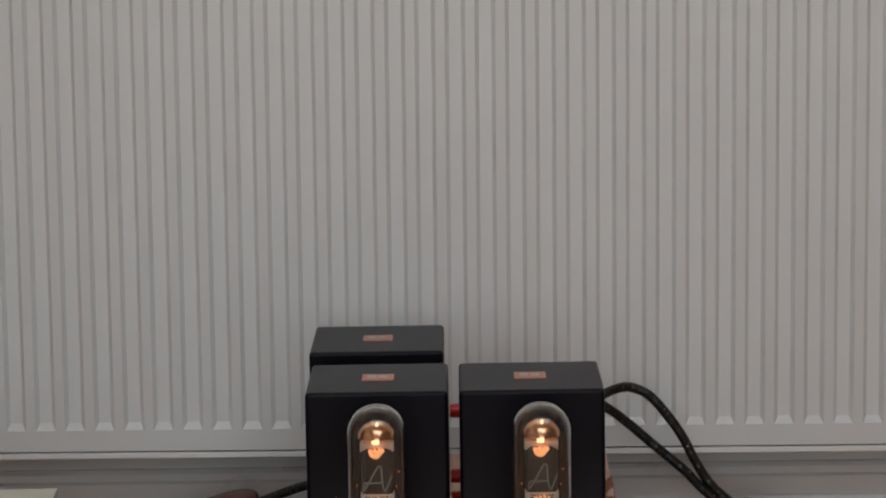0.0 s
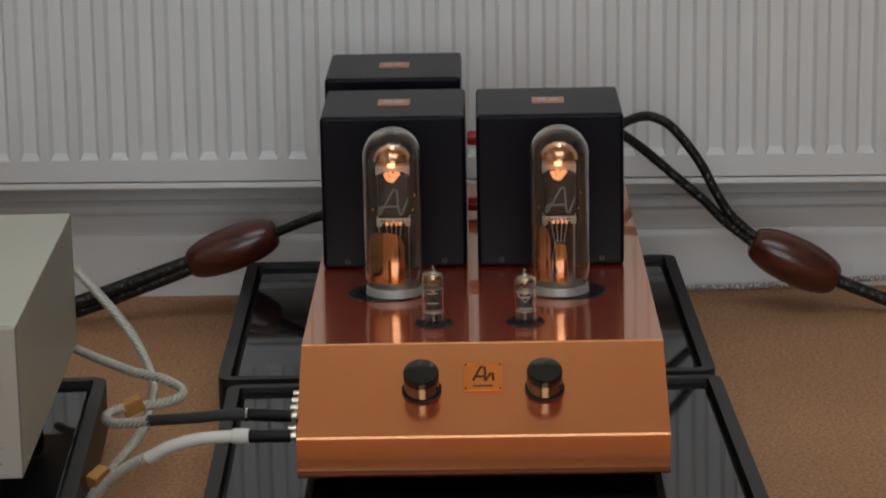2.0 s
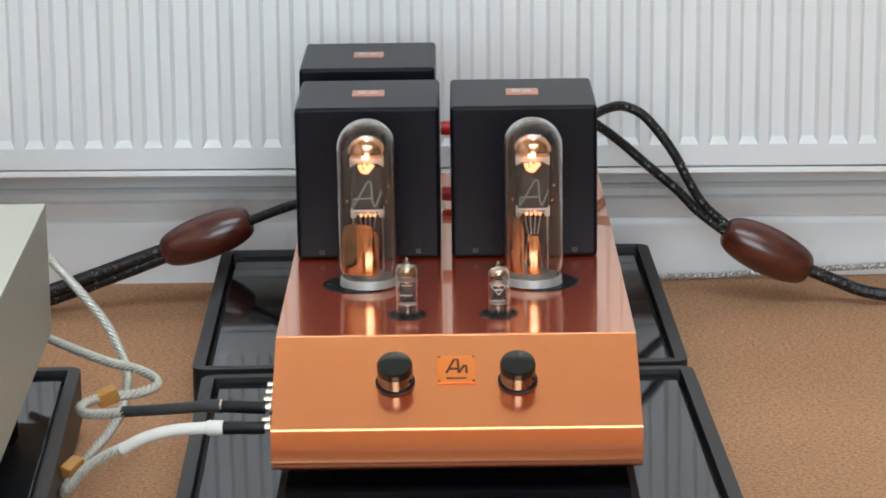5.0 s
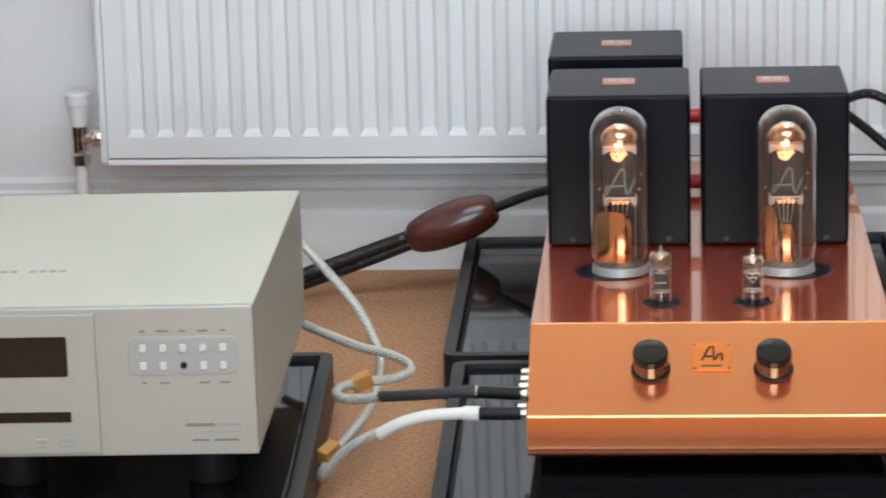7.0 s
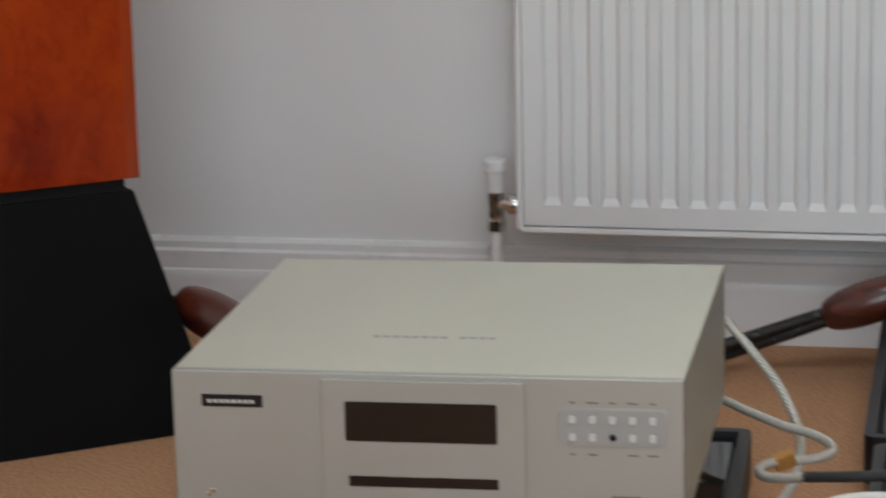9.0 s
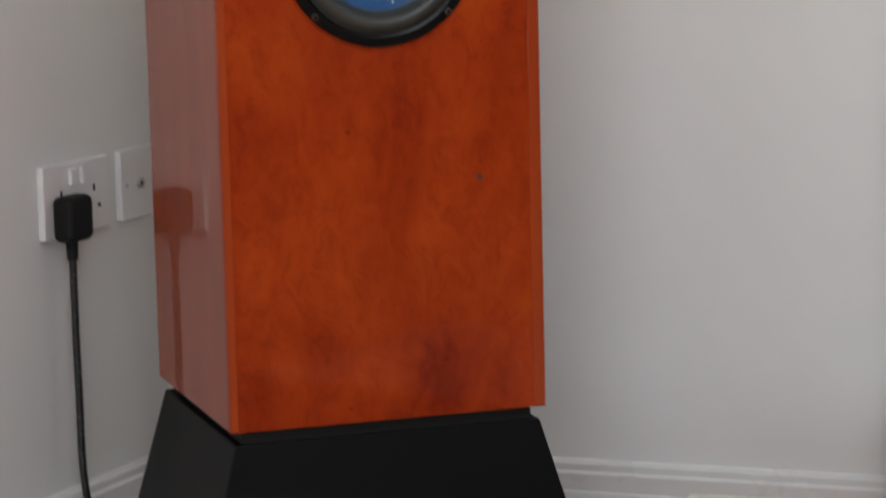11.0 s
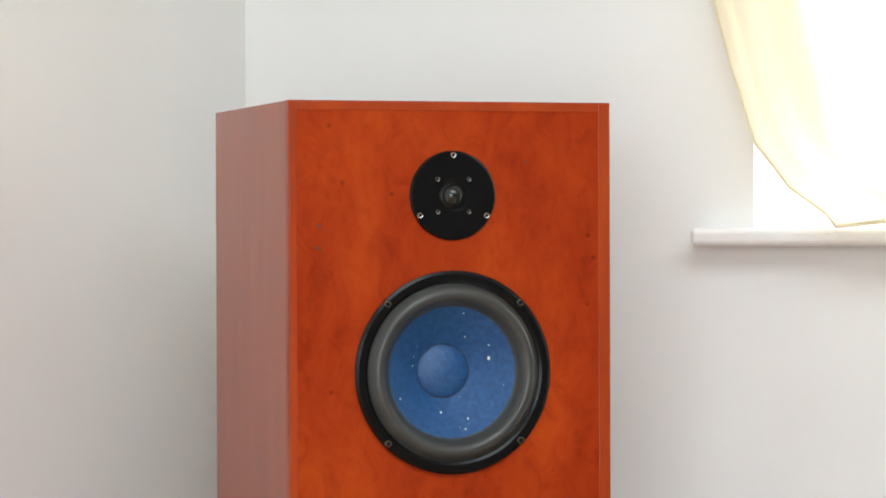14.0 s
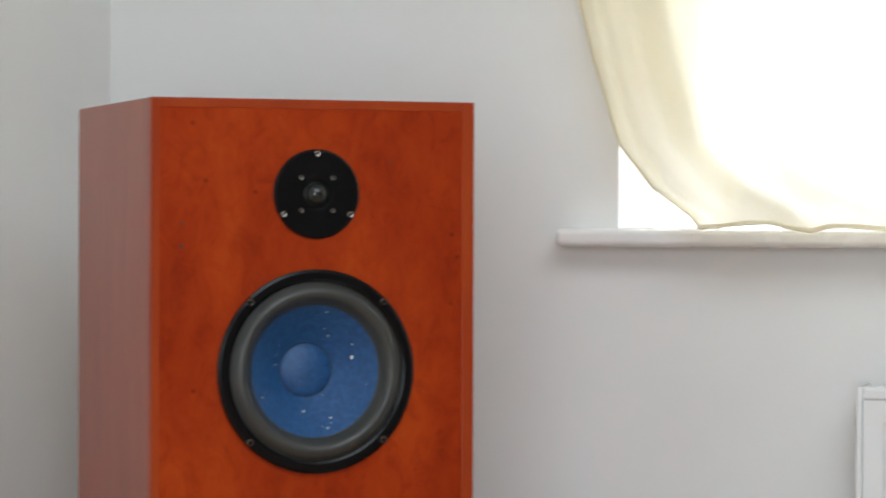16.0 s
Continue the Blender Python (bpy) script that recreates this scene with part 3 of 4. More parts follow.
part("top_grille", join(*[box(RX0 + 0.01 + i * 0.0165, RX0 + 0.022 + i * 0.0165, RY + 0.013, -0.030, RZ1 - 0.004, RZ1 + 0.001) for i in range(95)], box(RX0, RX1, RY + 0.004, RY + 0.013, RZ1 - 0.004, RZ1 + 0.002)), M_RAD, rad, smooth=0)
for x in (-0.45, 0.70):
    part("wall_bracket", box(x, x + 0.03, -0.031, 0.0, RZ0 + 0.05, RZ1 - 0.05, 0.002), M_STEEL, rad)
# hung a little low at its far end
rad.matrix_basis = Matrix.Translation((RX0, 0, RZ0)) @ Matrix.Rotation(0.0062, 4, "Y") @ Matrix.Translation((-RX0, 0, -RZ0)) @ rad.matrix_basis

VX, VY = -0.705, -0.062
valve = thing("radiator_valve", pose(VX, VY, 0), "chrome angled radiator valve with a white cap", "valve")
part("pipe", revolve([(0, 0), (0.0075, 0), (0.0075, 0.142), (0, 0.142)], 20, pose(VX, VY, 0)), M_TRIM, valve, "white painted pipe")
part("union_nut", revolve([(0.008, 0), (0.0115, 0.001), (0.0115, 0.013), (0.0085, 0.015), (0, 0.015)], 6, pose(VX, VY, 0.139)), M_CHROME, valve, smooth=0)
part("valve_body", join(revolve([(0, 0), (0.0085, 0), (0.0095, 0.006), (0.0085, 0.012), (0.0095, 0.018), (0.0095, 0.032), (0, 0.032)], 20, pose(VX, VY, 0.153)),
     revolve([(0, 0), (0.007, 0), (0.007, 0.016), (0.0115, 0.016), (0.0125, 0.020), (0.0115, 0.027), (0.008, 0.028), (0.008, 0.038), (0, 0.038)], 20, pose(VX, VY, 0.171, 0, 90, 0))), M_CHROME, valve, "chrome body")
part("cap", revolve([(0.0095, 0), (0.0105, 0.002), (0.0120, 0.022), (0.0145, 0.026), (0.0145, 0.037), (0.012, 0.040), (0, 0.040)], 14, pose(VX, VY, 0.185)), M_WHITEPL, valve, "white plastic hand cap", smooth=30)

# ---- wall sockets on the side wall ----
def west(y, z, out=0.0):
    """A frame on the side wall: local x along the wall away from the corner, local y into the room, local z up."""
    ang = math.atan(SLANT)
    base = Matrix.Translation((CORNER + SLANT * y, y, z)) @ Matrix.Rotation(-math.pi / 2 - ang, 4, "Z")
    return base @ Matrix.Translation((0, out, 0))


def plate(name, y, z, w, label, twin):
    m = west(y, z)
    t = thing(name, m, label, "socket")
    part("faceplate", moved(box(-w / 2, w / 2, 0.0, 0.010, -0.043, 0.043, 0.003), m), M_WHITEPL, t)
    if twin:
        for sx in (-0.036, 0.036):
            for dx, dz, hw, hh in ((-0.011, -0.014, 0.003, 0.002), (0.011, -0.014, 0.003, 0.002), (0, 0.008, 0.002, 0.004)):
                part("pin_hole", moved(box(sx + dx - hw, sx + dx + hw, 0.0095, 0.0104, dz - hh, dz + hh), m), M_BLACK, t, smooth=0)
        for sx in (-0.012, 0.012):
            part("rocker_switch", moved(box(sx - 0.006, sx + 0.006, 0.0085, 0.0145, 0.016, 0.036, 0.0015), m), M_WHITEPL, t)
    else:
        part("aerial_jack", moved(revolve([(0.0030, 0.0), (0.0035, 0.004), (0.0065, 0.004), (0.0065, 0.0), (0, 0)], 16, pose(0, 0.010, 0, -90, 0, 0)), m), M_STEEL, t)
        part("jack_core", moved(revolve([(0, 0.003), (0.003, 0.003), (0.003, 0)], 12, pose(0, 0.010, 0, -90, 0, 0)), m), M_BLACK, t)
        for sx in (-0.030, 0.030):
            part("screw", moved(revolve([(0, 0.001), (0.0025, 0.001), (0.003, 0)], 10, pose(sx, 0.010, 0, -90, 0, 0)), m), M_STEEL, t)
    return t


plate("double_socket", -0.268, 0.456, 0.146, "white plastic double mains socket on the wall", True)
plate("aerial_socket", -0.127, 0.456, 0.086, "white plastic single aerial plate on the wall", False)
pm = west(-0.304, 0.438)
plug = thing("mains_plug", pm, "black three-pin mains plug in the double socket", "plug")
bm = box(-0.025, 0.025, 0.0105, 0.040, -0.028, 0.026, 0.009, 3)
part("plug_body", moved(bm, pm), M_RUBBER, plug)
part("cable_grip", moved(revolve([(0.0075, 0), (0.0065, -0.024), (0, -0.024)], 14, pose(0, 0.022, -0.026)), pm), M_RUBBER, plug)
lead = [pm @ Vector(p) for p in ((0, 0.022, -0.048), (0, 0.022, -0.10), (0.002, 0.024, -0.20), (0.004, 0.03, -0.33), (-0.02, 0.05, -0.410), (-0.10, 0.10, -0.434))]
part("mains_lead", sweep(spline(lead), 0.0045, 10), M_BRAID, plug, "black lead with pale flecks")


# ---- loudspeaker on its stand ----
S_YAW = 37.9
S_M = pose(-1.1355, -0.5620, 0, 0, 0, S_YAW)  # local x along the front, local y to the back
SW, SD, SZ0, SZ1 = 0.1692, 0.330, 0.276, 1.034


def s(bm):
    return moved(bm, S_M)


def s_disc(profile, x, z, seg=48):
    """A turned piece on the front; heights point out of the front."""
    return s(revolve(profile, seg, pose(x, 0, z, 90, 0, 0)))


spk = thing("loudspeaker", S_M @ Matrix.Translation((0, SD / 2, SZ0)), "floor-standing loudspeaker veneered in glossy orange cherry burl", "loudspeaker")
for x in (-SW, SW - 0.018):
    part("side_panel", s(box(x, x + 0.018, 0.010, SD, SZ0, SZ1, 0.0012)), M_SIDE, spk, "reddish straight-grained cherry side")
part("top_panel", s(box(-SW + 0.018, SW - 0.018, 0.010, SD, SZ1 - 0.018, SZ1)), M_SIDE, spk, smooth=0)
part("bottom_panel", s(box(-SW + 0.018, SW - 0.018, 0.010, SD, SZ0, SZ0 + 0.018)), M_SIDE, spk, smooth=0)
part("back_panel", s(box(-SW + 0.018, SW - 0.018, SD - 0.018, SD, SZ0 + 0.018, SZ1 - 0.018)), M_SIDE, spk, smooth=0)
WZ, TZ, CX = 0.7615, 0.9394, 0.0004


def baffle_board():
    """The front board with a round hole for the woofer."""
    bm = bmesh.new()
    rim = [bm.verts.new((x, 0.0, z)) for x, z in ((-SW, SZ0), (SW, SZ0), (SW, SZ1), (-SW, SZ1))]
    hole = [bm.verts.new((CX + 0.0925 * math.cos(2 * math.pi * i / 64), 0.0, WZ + 0.0925 * math.sin(2 * math.pi * i / 64))) for i in range(64)]
    edges = [bm.edges.new((loop[i], loop[(i + 1) % len(loop)])) for loop in (rim, hole) for i in range(len(loop))]
    bmesh.ops.triangle_fill(bm, edges=edges, use_beauty=True)
    ext = bmesh.ops.extrude_face_region(bm, geom=bm.faces[:])
    bmesh.ops.translate(bm, verts=[v for v in ext["geom"] if isinstance(v, bmesh.types.BMVert)], vec=(0, 0.0098, 0))
    bmesh.ops.recalc_face_normals(bm, faces=bm.faces[:])
    return bm


part("baffle", s(baffle_board()), M_BURL, spk, "burl veneered front", smooth=0)
for a, b, lo, hi in ((-SW + 0.0005, -SW + 0.0085, SZ0 + 0.001, SZ1 - 0.001), (SW - 0.0125, SW - 0.0005, SZ0 + 0.001, SZ1 - 0.001), (-SW + 0.0087, SW - 0.0127, SZ1 - 0.0095, SZ1 - 0.001)):
    part("edge_band", s(box(a, b, -0.0007, 0.001, lo, hi, 0.0006, 3)), M_EDGE, spk, "straight-grained edge band")

woofer = part("woofer", s_disc([(0.0905, -0.004), (0.0905, 0.0042), (0.093, 0.0055), (0.0995, 0.0055), (0.1025, 0.004), (0.1025, 0.0)], CX, WZ, 64), M_TWEETER, spk, "black woofer chassis ring", smooth=20)
part("surround", s_disc([(0.0915, 0.002), (0.0895, 0.0028), (0.0875, 0.0052), (0.0850, 0.0082), (0.0820, 0.0104), (0.0790, 0.0112), (0.0760, 0.0102), (0.0730, 0.0075), (0.0705, 0.0038), (0.0685, 0.0002), (0.0665, -0.0012)], CX, WZ, 64), M_CONERUB, woofer, "grey rubber roll surround")
part("cone", s_disc([(0.067, -0.001), (0.062, -0.006), (0.050, -0.0165), (0.040, -0.0250), (0.030, -0.0330), (0.027, -0.0350)], CX, WZ, 64), M_CONE, woofer, "blue flecked cone")
part("cap_seam", s_disc([(0.0280, -0.0345), (0.0275, -0.0338), (0.0270, -0.0345)], CX, WZ, 48), M_SHRINK, woofer)
part("dust_cap", s_disc([(0.0268, -0.0345), (0.024, -0.0327), (0.018, -0.0301), (0.010, -0.0283), (0, -0.0277)], CX, WZ, 48), M_CONE, woofer, "blue domed dust cap")
for a in (45, 135, 225, 315):
    part("screw", s_disc([(0.0016, 0.0060), (0.0018, 0.0076), (0.0030, 0.0078), (0.0039, 0.0072), (0.0045, 0.0056)], CX + 0.0985 * math.cos(radians(a)), WZ + 0.0985 * math.sin(radians(a)), 14), M_SCREWDARK, woofer)
# specks of dust stuck to the cone, small flat flakes lying along it
random.seed(4)
for k in range(16):
    a, r = random.uniform(0, 2 * math.pi), random.uniform(0.031, 0.063)
    sz = random.choice((0.0003, 0.0003, 0.0005))
    if k == 0:
        a, r, sz = radians(16), 0.046, 0.0013
    if k in (1, 2, 3):
        a, r, sz = radians((262, 285, 293)[k - 1]), (0.042, 0.060, 0.052)[k - 1], 0.0008
    depth = float(np.interp(r, [0.027, 0.030, 0.040, 0.050, 0.062, 0.067], [-0.0350, -0.0330, -0.0250, -0.0165, -0.006, -0.001])) + 0.0007
    part("dust_fleck", s(box(CX + r * math.cos(a) - sz, CX + r * math.cos(a) + sz, -depth - 0.0004, -depth + 0.0004, WZ + r * math.sin(a) - 1.4 * sz, WZ + r * math.sin(a) + 1.4 * sz, 0.0002, 1)), M_WHITEPL, woofer)

for x, z, r in ((-0.138, 0.9094, 0.0018), (-0.1385, 0.887, 0.0021), (0.0796, 0.973, 0.0013), (0.1018, 0.521, 0.0034)):
    part("pin_knot", s_disc([(0, 0.0002), (r * 0.6, 0.0002), (r, 0.0)], x, z, 9), M_ENGRAVE, spk, "small dark veneer knot")

tweeter = part("tweeter", s_disc([(0.013, 0.0), (0.0145, 0.0025), (0.020, 0.0035), (0.043, 0.0035), (0.045, 0.002), (0.045, 0.0)], CX, TZ), M_TWEETER, spk, "black tweeter faceplate", smooth=20)
part("dome", s_disc([(0.0145, 0.0), (0.0115, 0.002), (0.0110, 0.003), (0.0095, 0.0065), (0.006, 0.0092), (0, 0.0102)], CX, TZ), M_KNOBTOP, tweeter, "glossy black dome")
for a in (90, 210, 330):
    part("screw", s_disc([(0.0016, 0.0040), (0.0017, 0.0054), (0.0024, 0.0056), (0.0031, 0.0050), (0.0036, 0.0034)], CX + 0.0405 * math.cos(radians(a)), TZ + 0.0405 * math.sin(radians(a)), 14), M_SCREW, tweeter, "steel socket screw")
for a in (45, 135, 225, 315):
    part("rivet", s_disc([(0.0011, 0.0038), (0.0012, 0.0047), (0.0020, 0.0049), (0.0026, 0.0044), (0.0029, 0.0034)], CX + 0.0232 * math.cos(radians(a)), TZ + 0.0232 * math.sin(radians(a)), 14), M_SCREWDARK, tweeter)

bm = bmesh.new()
lo = [(-0.236, -0.022), (0.240, -0.022), (0.240, SD + 0.02), (-0.236, SD + 0.02)]
hi = [(-0.164, 0.004), (0.164, 0.004), (0.164, SD - 0.004), (-0.164, SD - 0.004)]
va = [bm.verts.new((x, y, 0.0)) for x, y in lo]
vb = [bm.verts.new((x, y, 0.262)) for x, y in hi]
bm.faces.new(va[::-1])
bm.faces.new(vb)
for i in range(4):
    bm.faces.new((va[i], va[(i + 1) % 4], vb[(i + 1) % 4], vb[i]))
bmesh.ops.bevel(bm, geom=bm.edges[:], offset=0.002, segments=2, profile=0.5, affect="EDGES")
stand = thing("speaker_stand", S_M, "matt black tapered speaker stand on the carpet", "speaker stand")
part("plinth", s(bm), M_STAND, stand)
part("shadow_gap", s(box(-0.156, 0.156, 0.010, SD - 0.012, 0.2615, 0.2765)), M_RUBBER, stand, "recessed black spacer", smooth=0)

# ---- equipment platforms ----
def platform(cx, cy, w, d, yaw, z1, label):
    m = pose(cx, cy, 0, 0, 0, yaw)
    t = thing("isolation_platform", m, label, "platform", "black isolation platforms")
    part("frame", moved(ring_slab(-w / 2, w / 2, -d / 2, d / 2, 0.012, z1, 0.0120, 0.014), m), M_FRAME, t, "satin black frame", smooth=30)
    part("gloss_panel", moved(rounded_slab(-w / 2 + 0.0168, w / 2 - 0.0168, -d / 2 + 0.0168, d / 2 - 0.0168, z1 - 0.02, z1 - 0.0055, 0.004, 0.001), m), M_GLOSS, t, "mirror-black glass panel", smooth=0)
    for sx in (-1, 1):
        for sy in (-1, 1):
            part("foot", moved(revolve([(0, 0), (0.018, 0), (0.020, 0.003), (0.016, 0.0125), (0, 0.0125)], 20, pose(sx * (w / 2 - 0.05), sy * (d / 2 - 0.05), 0)), m), M_RUBBER, t)
    return t


PZ = 0.060
platform(-0.0150, -0.341, 0.478, 0.474, 1.0, PZ, "glossy black platform behind the amplifier")
platform(0.002, -0.821, 0.468, 0.455, 1.5, PZ, "glossy black platform under the amplifier")
platform(-0.585, -0.821, 0.483, 0.485, 3.2, PZ, "glossy black platform under the disc player")

# ---- valve amplifier ----
AX0, AX1 = -0.150, 0.160
ATOP = 0.164
FT, FF, FB = (-0.838, ATOP), (-0.938, 0.1110), (-0.929, 0.0735)
amp = thing("valve_amplifier", pose(0.005, -0.57, PZ), "copper valve amplifier with black transformer covers", "amplifier")
bm = extrude_profile([(-0.8345, ATOP), FT, (-0.84065, ATOP - 0.0014), (-0.93535, 0.1124), FF, (-0.9381, 0.1078), (-0.9385, 0.0830), (-0.9378, 0.0795), (-0.9355, 0.0762), FB, (-0.200, 0.0735), (-0.190, 0.082), (-0.190, ATOP)], AX0, AX1)
bends = [e for e in bm.edges if abs(e.verts[0].co.x - e.verts[1].co.x) > 0.1 and (e.verts[0].co.yz - Vector(FT)).length * (e.verts[0].co.yz - Vector(FF)).length < 1e-6]
bmesh.ops.bevel(bm, geom=bends, offset=0.0014, segments=4, profile=0.5, affect="EDGES")
part("chassis", bm, M_COPPER, amp, "polished copper chassis", smooth=30)
part("base_plate", box(AX0 + 0.008, AX1 - 0.008, -0.905, -0.20, 0.0642, 0.0732, 0.001), M_STAND, amp)
for x in (AX0 + 0.04, AX1 - 0.04):
    for y in (-0.86, -0.30):
        part("foot", revolve([(0, 0), (0.014, 0), (0.016, 0.002), (0.016, 0.0102), (0, 0.0102)], 20, pose(x, y, PZ - 0.0057)), M_RUBBER, amp)
SIDE_IN = 0.0008
part("side_seam", join(box(AX0 - SIDE_IN, AX0 + 0.001, -0.92, -0.21, 0.080, 0.082)), M_BLACK, amp, smooth=0)


def cover(x0, x1, y0, y1, z1, screws):
    c = part("transformer_cover", box(x0, x1, y0, y1, ATOP + 0.0003, z1, 0.004, 3), M_SLATE, amp, "slate-black transformer cover")
    cx, cy = (x0 + x1) / 2, (y0 + y1) / 2
    part("badge", box(cx - 0.0155, cx + 0.0155, cy - 0.0150, cy + 0.0125, z1 - 0.001, z1 + 0.0012, 0.0004, 1), M_TAG, c, "small copper badge")
    part("badge_mark", join(box(cx - 0.010, cx - 0.002, cy - 0.006, cy + 0.006, z1 + 0.0012, z1 + 0.0015), box(cx + 0.001, cx + 0.009, cy - 0.006, cy + 0.003, z1 + 0.0012, z1 + 0.0015)), M_PRINTLT, c, smooth=0)
    for x in screws:
        part("screw", revolve([(0.001, 0.001), (0.0012, 0.0018), (0.0024, 0.0018), (0.003, 0)], 12, pose(x, y0, ATOP + 0.008, 90, 0, 0)), M_DARKMET, c)


cover(-0.1455, -0.0090, -0.570, -0.424, 0.311, (-0.122, -0.03))
cover(0.0015, 0.1405, -0.570, -0.426, 0.311, (0.024, 0.119))
cover(-0.1520, -0.0140, -0.360, -0.206, 0.311, ())

# front knobs on the sloping panel
slope = Vector((0, FF[0] - FT[0], FF[1] - FT[1]))


def panel_pose(x, f):
    """A frame on the sloping panel: local z out of it; f runs from its top edge to the fold."""
    return pose(x, FT[0] + slope.y * f, FT[1] + slope.z * f, math.degrees(math.atan2(-slope.z, -slope.y)), 0, 0)


for x in (-0.0465, 0.0570):
    k = part("control_knob", revolve([(0, 0.0005), (0.0148, 0.0005), (0.0150, 0.0020), (0.0150, 0.0165), (0.0146, 0.0190)], 40, panel_pose(x, 0.515)), M_DARKCHROME, amp, "knob with dark chrome skirt")
    part("knob_cap", revolve([(0.0150, 0.0150), (0.0152, 0.0205), (0.0143, 0.0226), (0.010, 0.0232), (0, 0.0234)], 40, panel_pose(x, 0.515)), M_KNOBTOP, k, "glossy black domed cap")
    part("knob_collar", revolve([(0.0165, 0.0004), (0.0168, 0.0018), (0.0150, 0.0022)], 40, panel_pose(x, 0.515)), M_BLACK, k)
    part("grub_screw", moved(box(0.0145, 0.0160, -0.0015, 0.0015, 0.007, 0.010), panel_pose(x, 0.515) @ Matrix.Rotation(radians(-30), 4, "Z")), M_BLACK, k, smooth=0)
pp = panel_pose(0.0052, 0.39)
tag = part("name_plate", moved(box(-0.0165, 0.0165, -0.0165, 0.0165, 0.0, 0.0016, 0.0004, 1), pp), M_BADGE, amp, "square engraved copper plate")
strokes = [[(-0.0085, -0.005), (-0.002, 0.011), (0.0015, 0.011), (0.002, -0.005)], [(-0.0062, 0.000), (0.002, 0.000)], [(0.002, -0.005), (0.0065, 0.0035), (0.0085, 0.0035), (0.0088, -0.005)]]
part("engraved_mark", join(*[sweep([pp @ Vector((x, y, 0.0016)) for x, y in st], 0.0011, 6) for st in strokes]), M_ENGRAVE, tag)
part("engraved_line", moved(box(-0.0085, 0.0085, -0.0122, -0.0105, 0.0014, 0.0018), pp), M_ENGRAVE, tag, smooth=0)
for x in (-0.0145, 0.0145):
    for y in (-0.0145, 0.0145):
        part("pin", moved(revolve([(0.001, 0.0014), (0.0008, 0.0022), (0, 0.0023)], 8), pp @ Matrix.Translation((x, y, 0))), M_DARKMET, tag)

# jacks on the side of the chassis
def jack(y, z):
    part("input_jack", revolve([(0, -0.001), (0.0046, -0.001), (0.0046, 0.0018), (0.0034, 0.002), (0.0034, 0.0032), (0.0041, 0.0034), (0.0041, 0.0048), (0.0032, 0.005), (0.0032, 0.0098), (0.0026, 0.0104), (0.0014, 0.0104), (0.0014, 0.006), (0, 0.006)], 16, pose(AX0, y, z, 0, -90, 0)), M_NICKEL, amp, "plated phono jack")


for z, ys in ((0.113, (-0.880, -0.858, -0.836, -0.814)), (0.104, (-0.908, -0.888))):
    for y in ys:
        jack(y, z)
part("jack_plate", box(AX0 - 0.0012, AX0 + 0.001, -0.921, -0.800, 0.0965, 0.122, 0.0004, 1), M_BLACK, amp, "black jack plate")
# red binding post between the covers
part("binding_post", revolve([(0, 0), (0.007, 0), (0.0075, 0.004), (0.0075, 0.016), (0.006, 0.018), (0, 0.018)], 16, pose(-0.0085, -0.335, 0.243, 0, 90, 0)), M_RED, amp, "red binding post")
part("binding_post", revolve([(0, 0), (0.007, 0), (0.0075, 0.004), (0.0075, 0.016), (0.006, 0.018), (0, 0.018)], 16, pose(-0.0085, -0.345, 0.176, 0, 90, 0)), M_RED, amp, "red binding post")


def socket_plate(x, y, r):
    bm = revolve([(0, 0.0012), (r * 0.93, 0.0012), (r, 0.0002)], 40, pose(x, y, ATOP))
    bits = [bm]
    for a in (20, 75, 130, 185, 240, 310):
        bits.append(revolve([(0, 0.0030), (0.0018, 0.0028), (0.0022, 0.001)], 8, pose(x + 0.80 * r * math.cos(radians(a)), y + 0.80 * r * math.sin(radians(a)), ATOP)))
    part("valve_socket", join(*bits), M_SOCKETHOLE, amp, "black valve socket plate")


for x, off in ((-0.0745, -0.010), (0.0765, 0.010)):
    socket_plate(x + off, -0.664, 0.0335)
for x in (-0.0375, 0.0430):
    socket_plate(x, -0.774, 0.0175)


